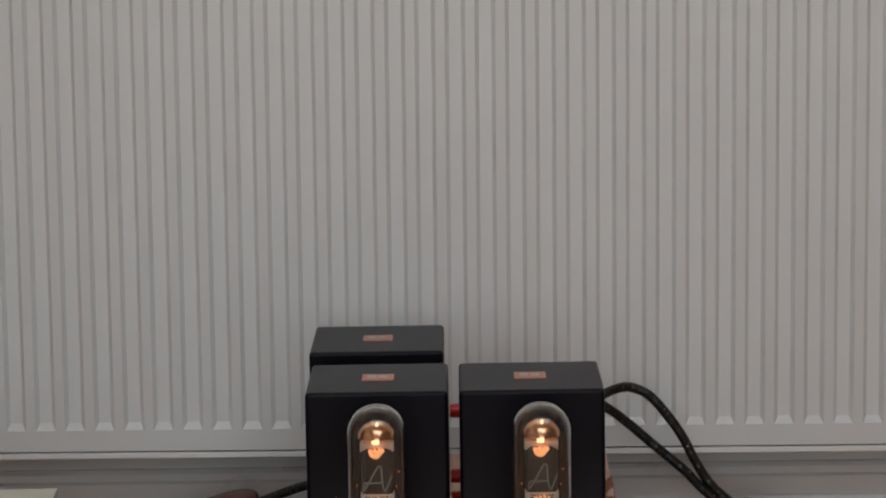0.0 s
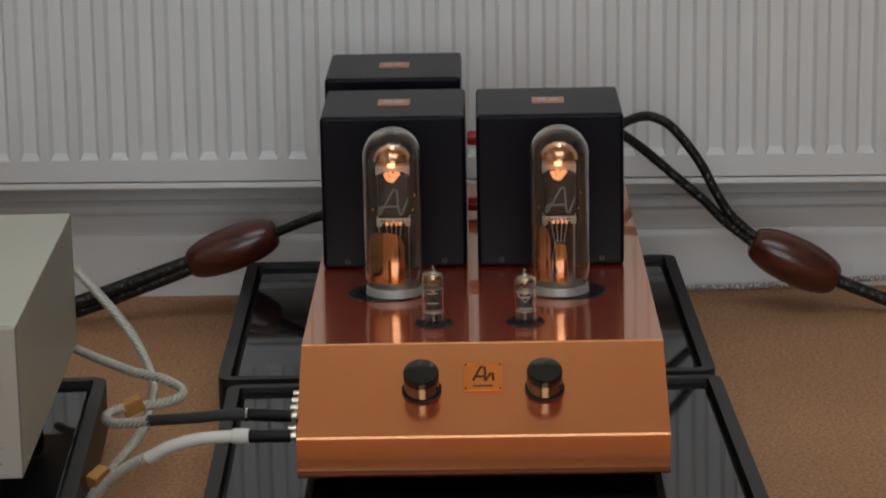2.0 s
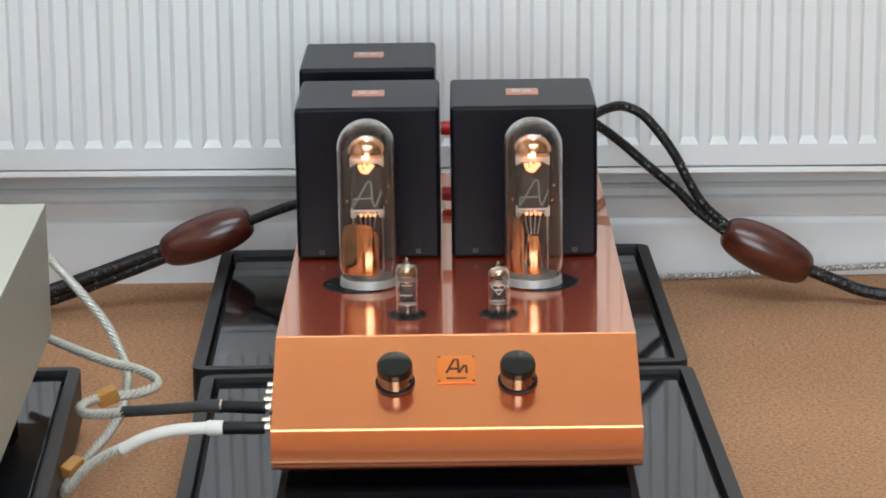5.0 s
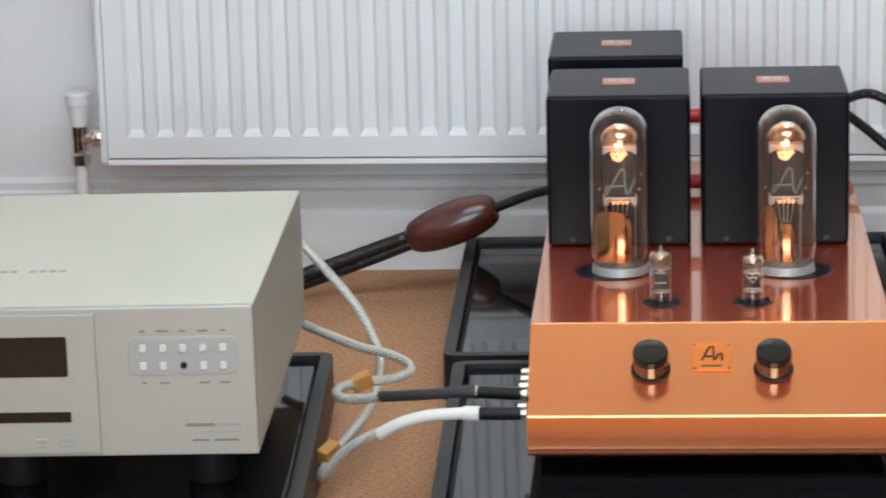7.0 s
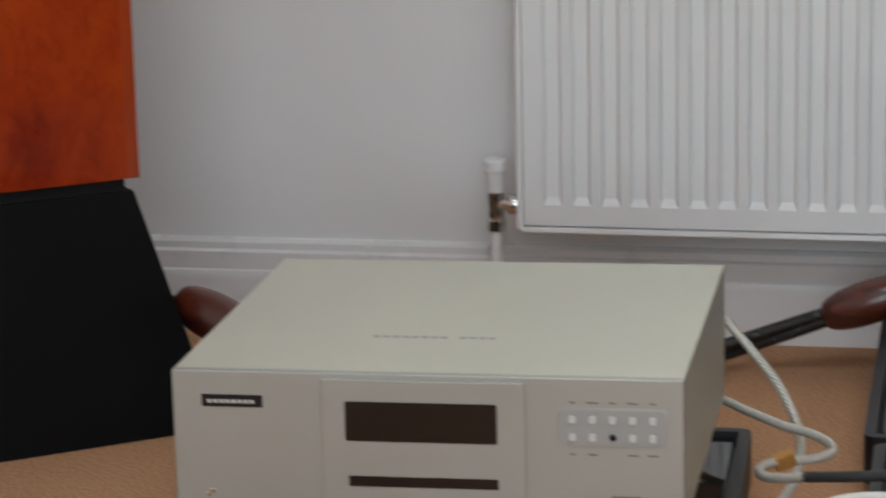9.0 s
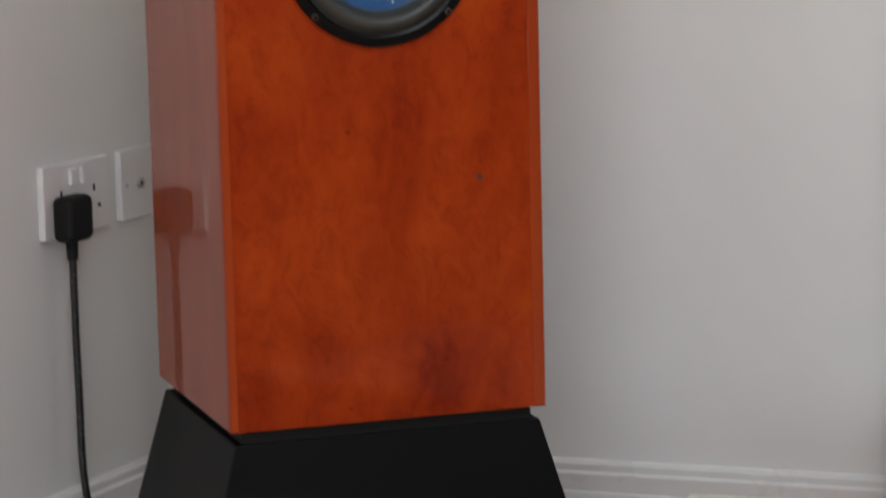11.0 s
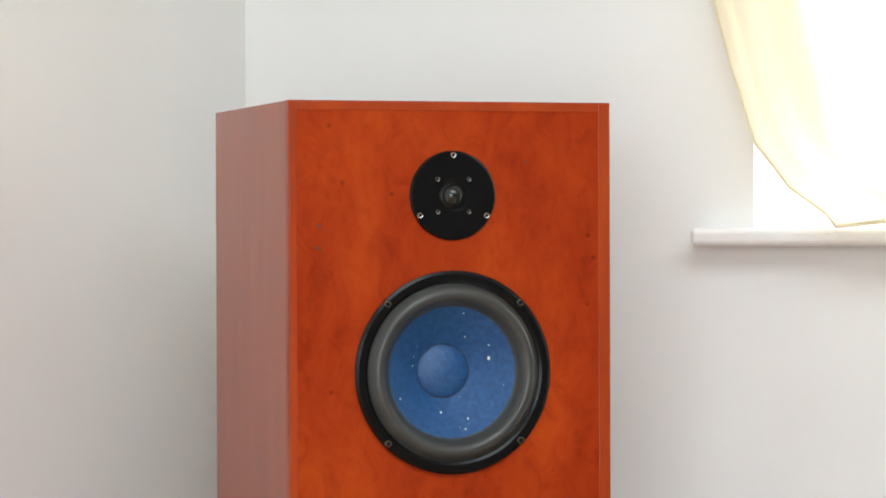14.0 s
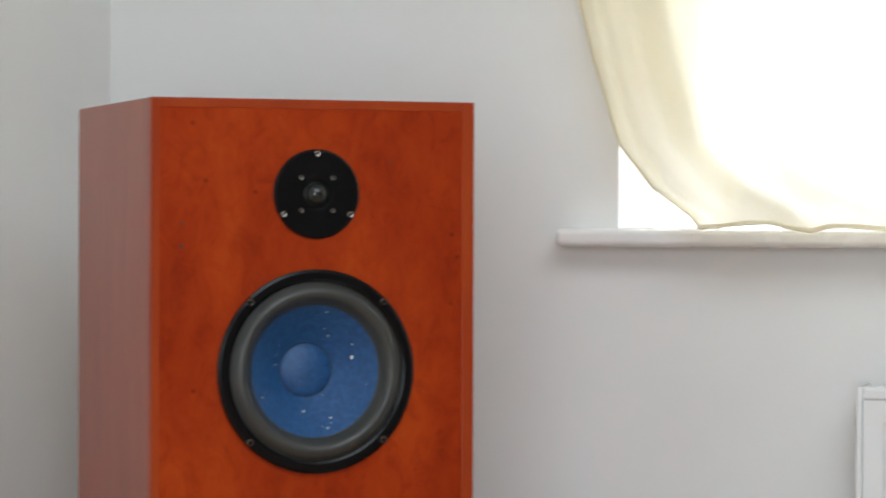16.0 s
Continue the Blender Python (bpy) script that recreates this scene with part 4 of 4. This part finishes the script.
def power_valve(x, y, label, films):
    m = pose(x, y, ATOP + 0.0012)
    t = thing("power_valve", m, label, "vacuum tube", "large output valves")
    def rv(p, seg=40):
        return revolve(p, seg, m)
    part("metal_base", rv([(0, 0), (0.0264, 0), (0.0270, 0.0008), (0.0264, 0.0016), (0.0262, 0.0066), (0.0254, 0.0076), (0.0235, 0.0078), (0, 0.0078)]), M_COLLAR, t, "brushed metal base collar")
    outer = [(0.0238, 0.0080), (0.0252, 0.011), (0.0268, 0.016), (0.0274, 0.024), (0.0274, 0.1285)]
    outer += [(0.0274 * math.cos(a), 0.1285 + 0.0274 * math.sin(a) * 0.94) for a in np.linspace(0.1, math.pi / 2, 12)]
    inner = [(max(r - 0.0011, 0.0), z - (0.0011 if z > 0.1285 else 0)) for r, z in outer]
    outer[-1], inner[-1] = (0.0, outer[-1][1]), (0.0, inner[-1][1])
    part("glass_envelope", rv(outer + inner[::-1] + [outer[0]]), M_GLASS, t, "clear glass envelope", smooth=60)
    # mirrored film inside the lower glass
    for a0, a1, top in films:
        part("getter_film", revolve_arc([(0.0252, 0.0140), (0.0258, 0.018), (0.0261, 0.025), (0.0261, top * 0.6), (0.0261, top * 0.85), (0.0261, top)], m, a0, a1), M_GETTER, t, "copper-coloured mirror film")
    part("anode", moved(box(-0.0145, 0.0145, -0.0085, 0.0085, 0.071, 0.113, 0.003), m), M_PLATE, t, "dark carbon anode")
    for z in (0.0665, 0.1140):
        part("ceramic_spacer", moved(join(box(-0.0155, 0.0155, -0.007, 0.007, z, z + 0.0055, 0.0012), box(-0.0155, -0.0105, -0.006, 0.006, z - 0.003, z, 0.0006), box(0.0105, 0.0155, -0.006, 0.006, z - 0.003, z, 0.0006)), m), M_CERAMIC, t, "white ceramic spacer")
    for dx in (-0.0135, 0.0135):
        part("support_rod", revolve([(0, 0.008), (0.0008, 0.008), (0.0008, 0.126), (0, 0.126)], 8, m @ pose(dx, 0.004, 0)), M_STEEL, t)
    part("stem_press", rv([(0.010, 0.0082), (0.009, 0.018), (0.0065, 0.034), (0.005, 0.046), (0, 0.047)], 24), M_GLASS, t)
    for dx in (-0.006, -0.002, 0.002, 0.006):
        part("lead_wire", sweep([m @ Vector((dx * 0.7, 0, 0.046)), m @ Vector((dx, 0.001, 0.056)), m @ Vector((dx * 1.3, 0.0, 0.068))], 0.0005, 6), M_STEEL, t)
    part("top_reflector", rv([(0.0175, 0.1240), (0.0165, 0.1300), (0.0115, 0.1355), (0.004, 0.1385)], 32), M_GETTER, t, "copper heat reflector")
    part("filament", moved(sweep(spline([Vector((-0.001, -0.0085, 0.1200)), Vector((0.0, -0.0108, 0.1290)), Vector((0.0008, -0.008, 0.1390))]), lambda f: 0.0030 * (1 - f) ** 0.7 + 0.0005, 10), m), M_FILAMENT, t, "glowing filament")
    part("lower_glow", moved(join(sweep(spline([Vector((-0.0065, -0.0075, 0.1135)), Vector((-0.0045, -0.0090, 0.1085)), Vector((0.0, -0.0096, 0.1070)), Vector((0.0035, -0.0090, 0.1105)), Vector((0.0062, -0.0075, 0.1135))]), 0.0018, 8), sweep(spline([Vector((-0.003, -0.0085, 0.1140)), Vector((0.001, -0.0092, 0.1100)), Vector((0.004, -0.0085, 0.1140))]), 0.0022, 8)), m), M_FLAME, t, "orange filament glow")
    part("lower_filament", moved(join(*[sweep([Vector((a, -0.0086, 0.0655)), Vector((a * 1.1, -0.0090, 0.0690))], 0.0013, 8) for a in (-0.0055, -0.0015, 0.0025, 0.0060)]), m), M_FLAME, t, "glowing filament ends")
    # tiny glowing boxes drawn in as the filament's reflections in the glass
    for dx, z in ((0.0195, 0.092), (0.0175, 0.078), (-0.0185, 0.079)):
        part("glow_reflection", moved(box(dx - 0.0005, dx + 0.0005, -0.004, -0.003, z - 0.0007, z + 0.0007), m), M_EMBER, t, smooth=0)
    # etched mark on the glass: plain strokes
    marks = [[(-0.0146, -0.0120), (-0.0100, -0.0060), (0.0005, 0.0120), (0.0035, 0.0135), (0.0052, 0.0110), (0.0062, -0.0040), (0.0085, -0.0115), (0.0120, -0.0060), (0.0165, 0.0035)], [(-0.0146, -0.0120), (-0.0130, -0.0045), (-0.0060, -0.0035), (0.0058, -0.0030)]]
    def on_glass(px, pz):
        px, pz = 0.86 * px, 0.92 * pz
        return m @ Vector((px, -math.sqrt(0.0276 ** 2 - px ** 2), 0.0895 + pz))
    part("etched_mark", join(*[sweep(spline([on_glass(a, b) for a, b in st], 6), 0.0009, 6) for st in marks]), M_PRINT, t)
    part("etched_line", join(*[sweep([on_glass(a, -0.0178), on_glass(a + 0.0022, -0.0178)], 0.0010, 6) for a in (-0.0120, -0.0088, -0.0056, -0.0024, 0.0030, 0.0062, 0.0094)]), M_PRINT, t)
    return t


def revolve_arc(profile, m, a0, a1, seg=20):
    bm = bmesh.new()
    rings = [[bm.verts.new((r * math.cos(radians(a0 + (a1 - a0) * i / seg)), r * math.sin(radians(a0 + (a1 - a0) * i / seg)), z - 0.012 * (2.0 * i / seg - 1) ** 4 * (k >= len(profile) - 2))) for i in range(seg + 1)] for k, (r, z) in enumerate(profile)]
    for a, b in zip(rings, rings[1:]):
        for i in range(seg):
            bm.faces.new((a[i], a[i + 1], b[i + 1], b[i]))
    return moved(bm, m)


power_valve(-0.0745, -0.666, "tall glowing glass output valve with copper film", ((210, 292, 0.062),))
power_valve(0.0765, -0.668, "tall glowing glass output valve with streaked film", ((208, 250, 0.066), (256, 284, 0.050)))


def small_valve(x, y, tall, film, label):
    m = pose(x, y, ATOP + 0.0012)
    t = thing("driver_valve", m, label, "vacuum tube", "small driver valves")
    h = tall
    outer = [(0.0084, 0.0), (0.0096, 0.0015), (0.0100, 0.004), (0.0100, h - 0.0045), (0.0094, h - 0.0016), (0.0075, h), (0.0030, h + 0.0008), (0.0014, h + 0.003), (0.0007, h + 0.0060), (0, h + 0.0065)]
    inner = [(max(r - 0.0007, 0), z - 0.0006) for r, z in outer[:7]] + [(0, h - 0.0004)]
    part("glass_envelope", revolve(outer + inner[::-1] + [outer[0]], 28, m), M_GLASS, t, "clear glass envelope", smooth=60)
    part("anode", moved(join(box(-0.0062, 0.0062, -0.0045, 0.0045, 0.012, h - 0.016, 0.001), box(-0.0035, 0.0035, -0.0058, 0.0058, 0.013, h - 0.017, 0.001)), m), M_PLATE, t, "dark grey anode")
    for z in (0.0095, h - 0.0150):
        part("mica_disc", revolve([(0, 0), (0.0082, 0), (0.0082, 0.0006), (0, 0.0006)], 20, m @ pose(0, 0, z)), M_CERAMIC, t)
    part("getter_film", revolve([(0.0090, h - film), (0.0091, h - 0.0052), (0.0085, h - 0.0026), (0.0066, h - 0.0010), (0, h - 0.0004)], 28, m), M_GETTERDARK, t, "silvery mirror film")
    part("getter_ring", moved(sweep([Vector((0.0045 * math.cos(a), 0.0045 * math.sin(a), h - 0.011)) for a in np.linspace(0, 6.2, 16)], 0.0006, 6), m), M_STEEL, t)
    part("heater_glow", moved(box(-0.0016, 0.0016, -0.0062, -0.0058, h - 0.0165, h - 0.0150), m), M_EMBER, t, smooth=0)
    for k in range(7):
        a = radians(40 + k * 45)
        part("pin", revolve([(0, -0.001), (0.0006, -0.001), (0.0006, 0.006), (0, 0.006)], 6, m @ pose(0.0065 * math.cos(a), 0.0065 * math.sin(a), 0)), M_DARKMET, t)
    def on(px, pz):
        return m @ Vector((px, -math.sqrt(0.0102 ** 2 - px ** 2), pz))
    if film > 0.008:
        for z, w in ((0.028, 0.0045), (0.019, 0.0052)):
            part("print_bar", join(*[sweep([on(-w + 2 * w * i / 7, z), on(-w + 2 * w * (i + 0.6) / 7, z + 0.0008)], 0.0006, 5) for i in range(7)]), M_PRINTLT, t)
    else:
        part("print_mark", sweep([on(0, 0.032), on(0.006, 0.0255), on(0, 0.019), on(-0.006, 0.0255), on(0, 0.032)], 0.0005, 5), M_PRINTLT, t)
        part("print_mark", join(sweep([on(-0.003, 0.0275), on(0.003, 0.0275)], 0.0008, 5), sweep([on(-0.003, 0.0235), on(0.003, 0.0235)], 0.0008, 5)), M_PRINTLT, t)
        part("print_bar", join(*[sweep([on(-0.005 + 0.0018 * i, 0.0135), on(-0.0038 + 0.0018 * i, 0.0138)], 0.0007, 5) for i in range(6)]), M_PRINTLT, t)
    return t


small_valve(-0.0375, -0.774, 0.0455, 0.0095, "small glass valve with silvered dome and printed bars")
small_valve(0.0430, -0.774, 0.0415, 0.0062, "small glass valve with a printed diamond mark")


# ---- disc player ----
C_M = pose(-0.582, -1.0065, 0, 0, 0, 1.9)  # local x along the front, local y to the back
CW, CD, CZ0, CZ1 = 0.2145, 0.416, 0.099, 0.2262


def c(bm):
    return moved(bm, C_M)


cdp = thing("disc_player", C_M @ Matrix.Translation((0, CD / 2, PZ)), "pale champagne metal disc player with dark display", "disc player")
# lid and sides take the paler, lit copy of the front's metal
part("case", c(box(-CW, CW, 0.009, CD, CZ0, CZ1, 0.0018)), M_SILVER_LIT, cdp, "champagne lid and sides")
part("front_panel", c(box(-CW, CW, 0.0, 0.0088, CZ0, CZ1, 0.0018)), M_SILVER_SHADED, cdp, "champagne front panel")
ctr = part("centre_panel", c(box(-0.0865, 0.0845, -0.0035, 0.002, CZ0 + 0.0035, CZ1 - 0.0045, 0.0012)), M_SILVER_SHADED, cdp, "raised centre panel")
part("display_window", c(plate_xz(-0.0665, 0.0610, -0.0044, -0.001, 0.1690, 0.2030, 0.002)), M_DISPLAY, ctr, "dark display window")
part("disc_drawer", c(plate_xz(-0.0645, 0.0615, -0.0042, -0.001, 0.1300, 0.1390, 0.001)), M_DISPLAY, ctr, "dark drawer slot")
part("printed_mark", c(join(plate_xz(0.0315, 0.0405, -0.0038, -0.003, 0.1120, 0.1160, 0.0019), box(0.0295, 0.0425, -0.0038, -0.003, 0.1085, 0.1095))), M_PRINTMID, ctr, smooth=0)
part("printed_mark", c(join(plate_xz(0.0500, 0.0640, -0.0038, -0.003, 0.1125, 0.1165, 0.0012), box(0.0505, 0.0635, -0.0038, -0.003, 0.1083, 0.1108))), M_PRINTMID, ctr, smooth=0)
part("maker_badge", c(box(-0.1890, -0.1370, -0.0012, 0.002, 0.1950, 0.2055, 0.0004, 1)), M_BLACK, cdp, "black maker's badge")
part("badge_print", c(join(*[box(-0.1840 + 0.0052 * i, -0.1804 + 0.0052 * i, -0.0016, -0.001, 0.1985, 0.2015) for i in range(8)])), M_PRINTLT, cdp, smooth=0)
part("power_light", c(join(box(-0.1850, -0.1805, -0.0012, 0.001, 0.1195, 0.1235, 0.0004, 1), box(-0.1880, -0.1850, -0.0012, 0.001, 0.1165, 0.1195, 0.0004, 1))), M_CHROME, cdp, "tiny bright power mark")
part("recess_rim", c(plate_xz(0.1100, 0.2015, -0.0006, 0.002, 0.1680, 0.2010, 0.0065)), M_SILVER_SHADED, cdp, "pale rim round the buttons")
pad = part("button_recess", c(plate_xz(0.1115, 0.2000, -0.0010, 0.002, 0.1695, 0.1995, 0.0055)), M_PANELGREY, cdp, "grey button field")
for r, z in ((0, 0.1915), (1, 0.1765)):
    for i in range(5):
        x = 0.1230 + 0.0165 * i
        dark = r == 1 and i == 2
        part("button", c(revolve([(0, 0.0012), (0.0025, 0.0012), (0.0030, 0.0)], 14, pose(x, -0.001, z, 90, 0, 0)) if dark else plate_xz(x - 0.0027, x + 0.0027, -0.0026, 0.0, z - 0.0031, z + 0.0031, 0.0012)), M_BLACK if dark else M_BUTTON, pad, "black remote eye" if dark else "")
for z in (0.2055, 0.1615):
    for i in range(5):
        if z < 0.19 and i == 2:
            continue
        w = (0.0022, 0.0050, 0.0026, 0.0045, 0.0024)[i] if z > 0.19 else (0.0022, 0.0040, 0, 0.0042, 0.0045)[i]
        part("button_caption", c(box(0.1230 + 0.0165 * i - w, 0.1230 + 0.0165 * i + w, -0.0004, 0.001, z - 0.0008, z + 0.0008)), M_PRINT, cdp, smooth=0)
part("model_print", c(box(0.1550, 0.1790, -0.0004, 0.001, 0.1238, 0.1266)), M_PRINT, cdp, smooth=0)
part("model_print", c(box(0.1797, 0.2010, -0.0004, 0.001, 0.1240, 0.1262)), M_PRINTMID, cdp, smooth=0)
part("model_print", c(box(0.1680, 0.2005, -0.0004, 0.001, 0.1186, 0.1196)), M_PRINTMID, cdp, smooth=0)
for a, b in ((0.1600, 0.1735), (0.1775, 0.1985)):
    part("model_print", c(box(a, b, -0.0004, 0.001, 0.1112, 0.1130)), M_PRINT, cdp, smooth=0)
part("lid_lettering", c(join(*[box(-0.0660 + 0.0084 * i, -0.0600 + 0.0084 * i, 0.118, 0.1245, CZ1 - 0.0005, CZ1 + 0.0003) for i in range(13) if i not in (8,)])), M_PANELGREY, cdp, "shallow engraved bars on the lid", smooth=0)
for x in (-0.165, 0.0, 0.165):
    for y in (0.075, 0.35):
        part("foot", c(revolve([(0, 0), (0.019, 0), (0.021, 0.004), (0.021, 0.038), (0.017, 0.0448), (0, 0.0448)], 24, pose(x, y, PZ - 0.0057))), M_RUBBER, cdp)

# ---- cables ----
def barrel(path_point, direction, length, r):
    d = Vector(direction).normalized()
    m = Matrix.Translation(path_point) @ d.to_track_quat("Z", "Y").to_matrix().to_4x4()
    prof = [(0, -length / 2), (0.30 * r, -length / 2), (0.42 * r, -length / 2 + 0.001)]
    prof += [(r * (0.40 + 0.60 * math.cos(a) ** 0.95), length / 2 * math.sin(a) * 0.985) for a in np.linspace(-1.45, 1.45, 22)]
    prof += [(0.42 * r, length / 2 - 0.001), (0.30 * r, length / 2), (0, length / 2)]
    return revolve(prof, 36, m)


def power_cable(label, runs, where, direction, length, r):
    t = thing("power_cable", Matrix.Translation(where), label, "cable", "braided power cables")
    for run in runs:
        part("braided_lead", sweep(spline(run, 14), 0.0054 if run[0][2] > 0.1 else 0.0072, 12), M_BRAID, t, "black braid with gold flecks")
    part("wooden_barrel", barrel(where, direction, length, r), M_ROSE, t, "turned rosewood barrel")
    return t


power_cable("black braided cable with a rosewood barrel beside the amplifier", [
    [(-0.130, -0.200, 0.140), (-0.176, -0.170, 0.125), (-0.222, -0.155, 0.105), (-0.236, -0.153, 0.100)],
    [(-0.308, -0.152, 0.077), (-0.360, -0.154, 0.059), (-0.451, -0.164, 0.029), (-0.520, -0.196, 0.015), (-0.600, -0.268, 0.0080)], [(-0.308, -0.150, 0.068), (-0.360, -0.150, 0.048), (-0.451, -0.152, 0.016), (-0.520, -0.180, 0.008), (-0.600, -0.246, 0.0080)]],
    (-0.271, -0.150, 0.0865), (0.100, 0.0, 0.037), 0.106, 0.0245)
power_cable("paired black braided cables joining in a rosewood barrel", [
    [(0.120, -0.190, 0.205), (0.146, -0.180, 0.217), (0.164, -0.165, 0.225), (0.187, -0.152, 0.228), (0.209, -0.150, 0.219), (0.227, -0.150, 0.200), (0.246, -0.150, 0.173), (0.262, -0.150, 0.142), (0.280, -0.150, 0.114), (0.312, -0.150, 0.085)],
    [(0.120, -0.190, 0.222), (0.146, -0.180, 0.220), (0.163, -0.165, 0.208), (0.187, -0.155, 0.188), (0.218, -0.152, 0.160), (0.249, -0.152, 0.133), (0.274, -0.151, 0.107), (0.312, -0.150, 0.077)],
    [(0.387, -0.150, 0.044), (0.425, -0.152, 0.028), (0.470, -0.155, 0.013), (0.56, -0.165, 0.0078), (0.75, -0.19, 0.0078)]],
    (0.349, -0.150, 0.0625), (0.088, 0.0, -0.044), 0.106, 0.0265)
power_cable("rosewood cable barrel lying behind the disc player", [
    [(-1.08, -0.34, 0.05), (-1.02, -0.37, 0.118), (-0.985, -0.39, 0.125)], [(-0.90, -0.42, 0.095), (-0.85, -0.43, 0.03), (-0.80, -0.45, 0.007), (-0.70, -0.44, 0.0065)]],
    (-0.94, -0.405, 0.113), (0.095, -0.03, -0.035), 0.106, 0.0265)

cord = thing("silver_cord", pose(0.4, -0.035, 0), "thin silvery twisted cord along the skirting board", "cable")
part("cord", sweep(spline([(0.225, -0.034, 0.0035), (0.30, -0.033, 0.0045), (0.38, -0.034, 0.008), (0.46, -0.036, 0.013), (0.60, -0.036, 0.016), (0.9, -0.034, 0.006), (1.3, -0.034, 0.0036)], 70), 0.0033, 12, 260, 3, 0.18), M_CORD, cord)

signal = thing("signal_cables", pose(-0.31, -0.75, 0), "pair of silver braided signal cables into the amplifier", "cable")
RUN_A = [(-0.399, -0.565, 0.180), (-0.384, -0.575, 0.172), (-0.353, -0.585, 0.140), (-0.331, -0.592, 0.114), (-0.317, -0.604, 0.092), (-0.306, -0.630, 0.075), (-0.302, -0.665, 0.067), (-0.302, -0.715, 0.060), (-0.308, -0.750, 0.053), (-0.321, -0.785, 0.043), (-0.332, -0.825, 0.036), (-0.337, -0.850, 0.031), (-0.332, -0.866, 0.036), (-0.315, -0.874, 0.057), (-0.296, -0.882, 0.072), (-0.277, -0.889, 0.083)]
RUN_B = [(-0.408, -0.565, 0.098), (-0.388, -0.590, 0.097), (-0.346, -0.630, 0.092), (-0.317, -0.655, 0.089), (-0.292, -0.672, 0.088), (-0.273, -0.690, 0.084), (-0.271, -0.708, 0.081), (-0.286, -0.725, 0.080), (-0.307, -0.740, 0.082), (-0.323, -0.757, 0.084), (-0.329, -0.785, 0.086), (-0.321, -0.810, 0.088), (-0.304, -0.826, 0.092), (-0.282, -0.840, 0.0985)]
for run in (RUN_A, RUN_B):
    part("braided_lead", sweep(spline(run, 40), 0.0041, 28, 150, 7, 0.17), M_SILVERBRAID, signal, "silver twisted strand lead", smooth=60)
part("sleeve", sweep(spline([(-0.280, -0.889, 0.080), (-0.260, -0.895, 0.092), (-0.235, -0.900, 0.100), (-0.206, -0.903, 0.103)], 10), 0.0054, 14), M_SLEEVE, signal, "white heat-shrink sleeve")
part("sleeve", sweep(spline([(-0.284, -0.838, 0.098), (-0.244, -0.858, 0.106), (-0.208, -0.871, 0.1125)], 10), 0.0050, 14), M_SHRINK, signal, "dark heat-shrink sleeve")
part("sleeve_collar", sweep([Vector((-0.2065, -0.903, 0.103)), Vector((-0.205, -0.903, 0.103)), Vector((-0.192, -0.904, 0.103))], lambda f: 0.0056 if f < 0.3 else 0.0066, 18), M_SLEEVE, signal, "white shrink collar")
part("sleeve_collar", sweep([Vector((-0.212, -0.8705, 0.1123)), Vector((-0.209, -0.871, 0.1125)), Vector((-0.195, -0.874, 0.113))], lambda f: 0.0050 if f < 0.3 else 0.0058, 18), M_SHRINK, signal, "dark shrink collar")
part("phono_plug", sweep([Vector((-0.1925, -0.904, 0.103)), Vector((-0.190, -0.904, 0.103)), Vector((-0.1575, -0.908, 0.104)), Vector((-0.1565, -0.908, 0.104))], lambda f: 0.0056 if 0.1 < f < 0.9 else 0.0050, 20), M_BLACK, signal, "black phono plug")
part("phono_plug", sweep([Vector((-0.1945, -0.874, 0.113)), Vector((-0.192, -0.8743, 0.113)), Vector((-0.1585, -0.880, 0.113)), Vector((-0.1575, -0.880, 0.113))], lambda f: 0.0056 if 0.1 < f < 0.9 else 0.0050, 20), M_BLACK, signal, "black phono plug")
part("plug_band", sweep([Vector((-0.1965, -0.8737, 0.113)), Vector((-0.1945, -0.874, 0.113))], 0.0060, 18), M_CHROME, signal, "thin metal band")
for p, yaw in (((-0.310, -0.745, 0.084), 14), ((-0.332, -0.828, 0.044), 55)):
    part("cable_tie", moved(box(-0.010, 0.010, -0.006, 0.006, -0.007, 0.007, 0.002), pose(*p, 12, -20, yaw)), M_AMBER, signal, "amber paper tie")
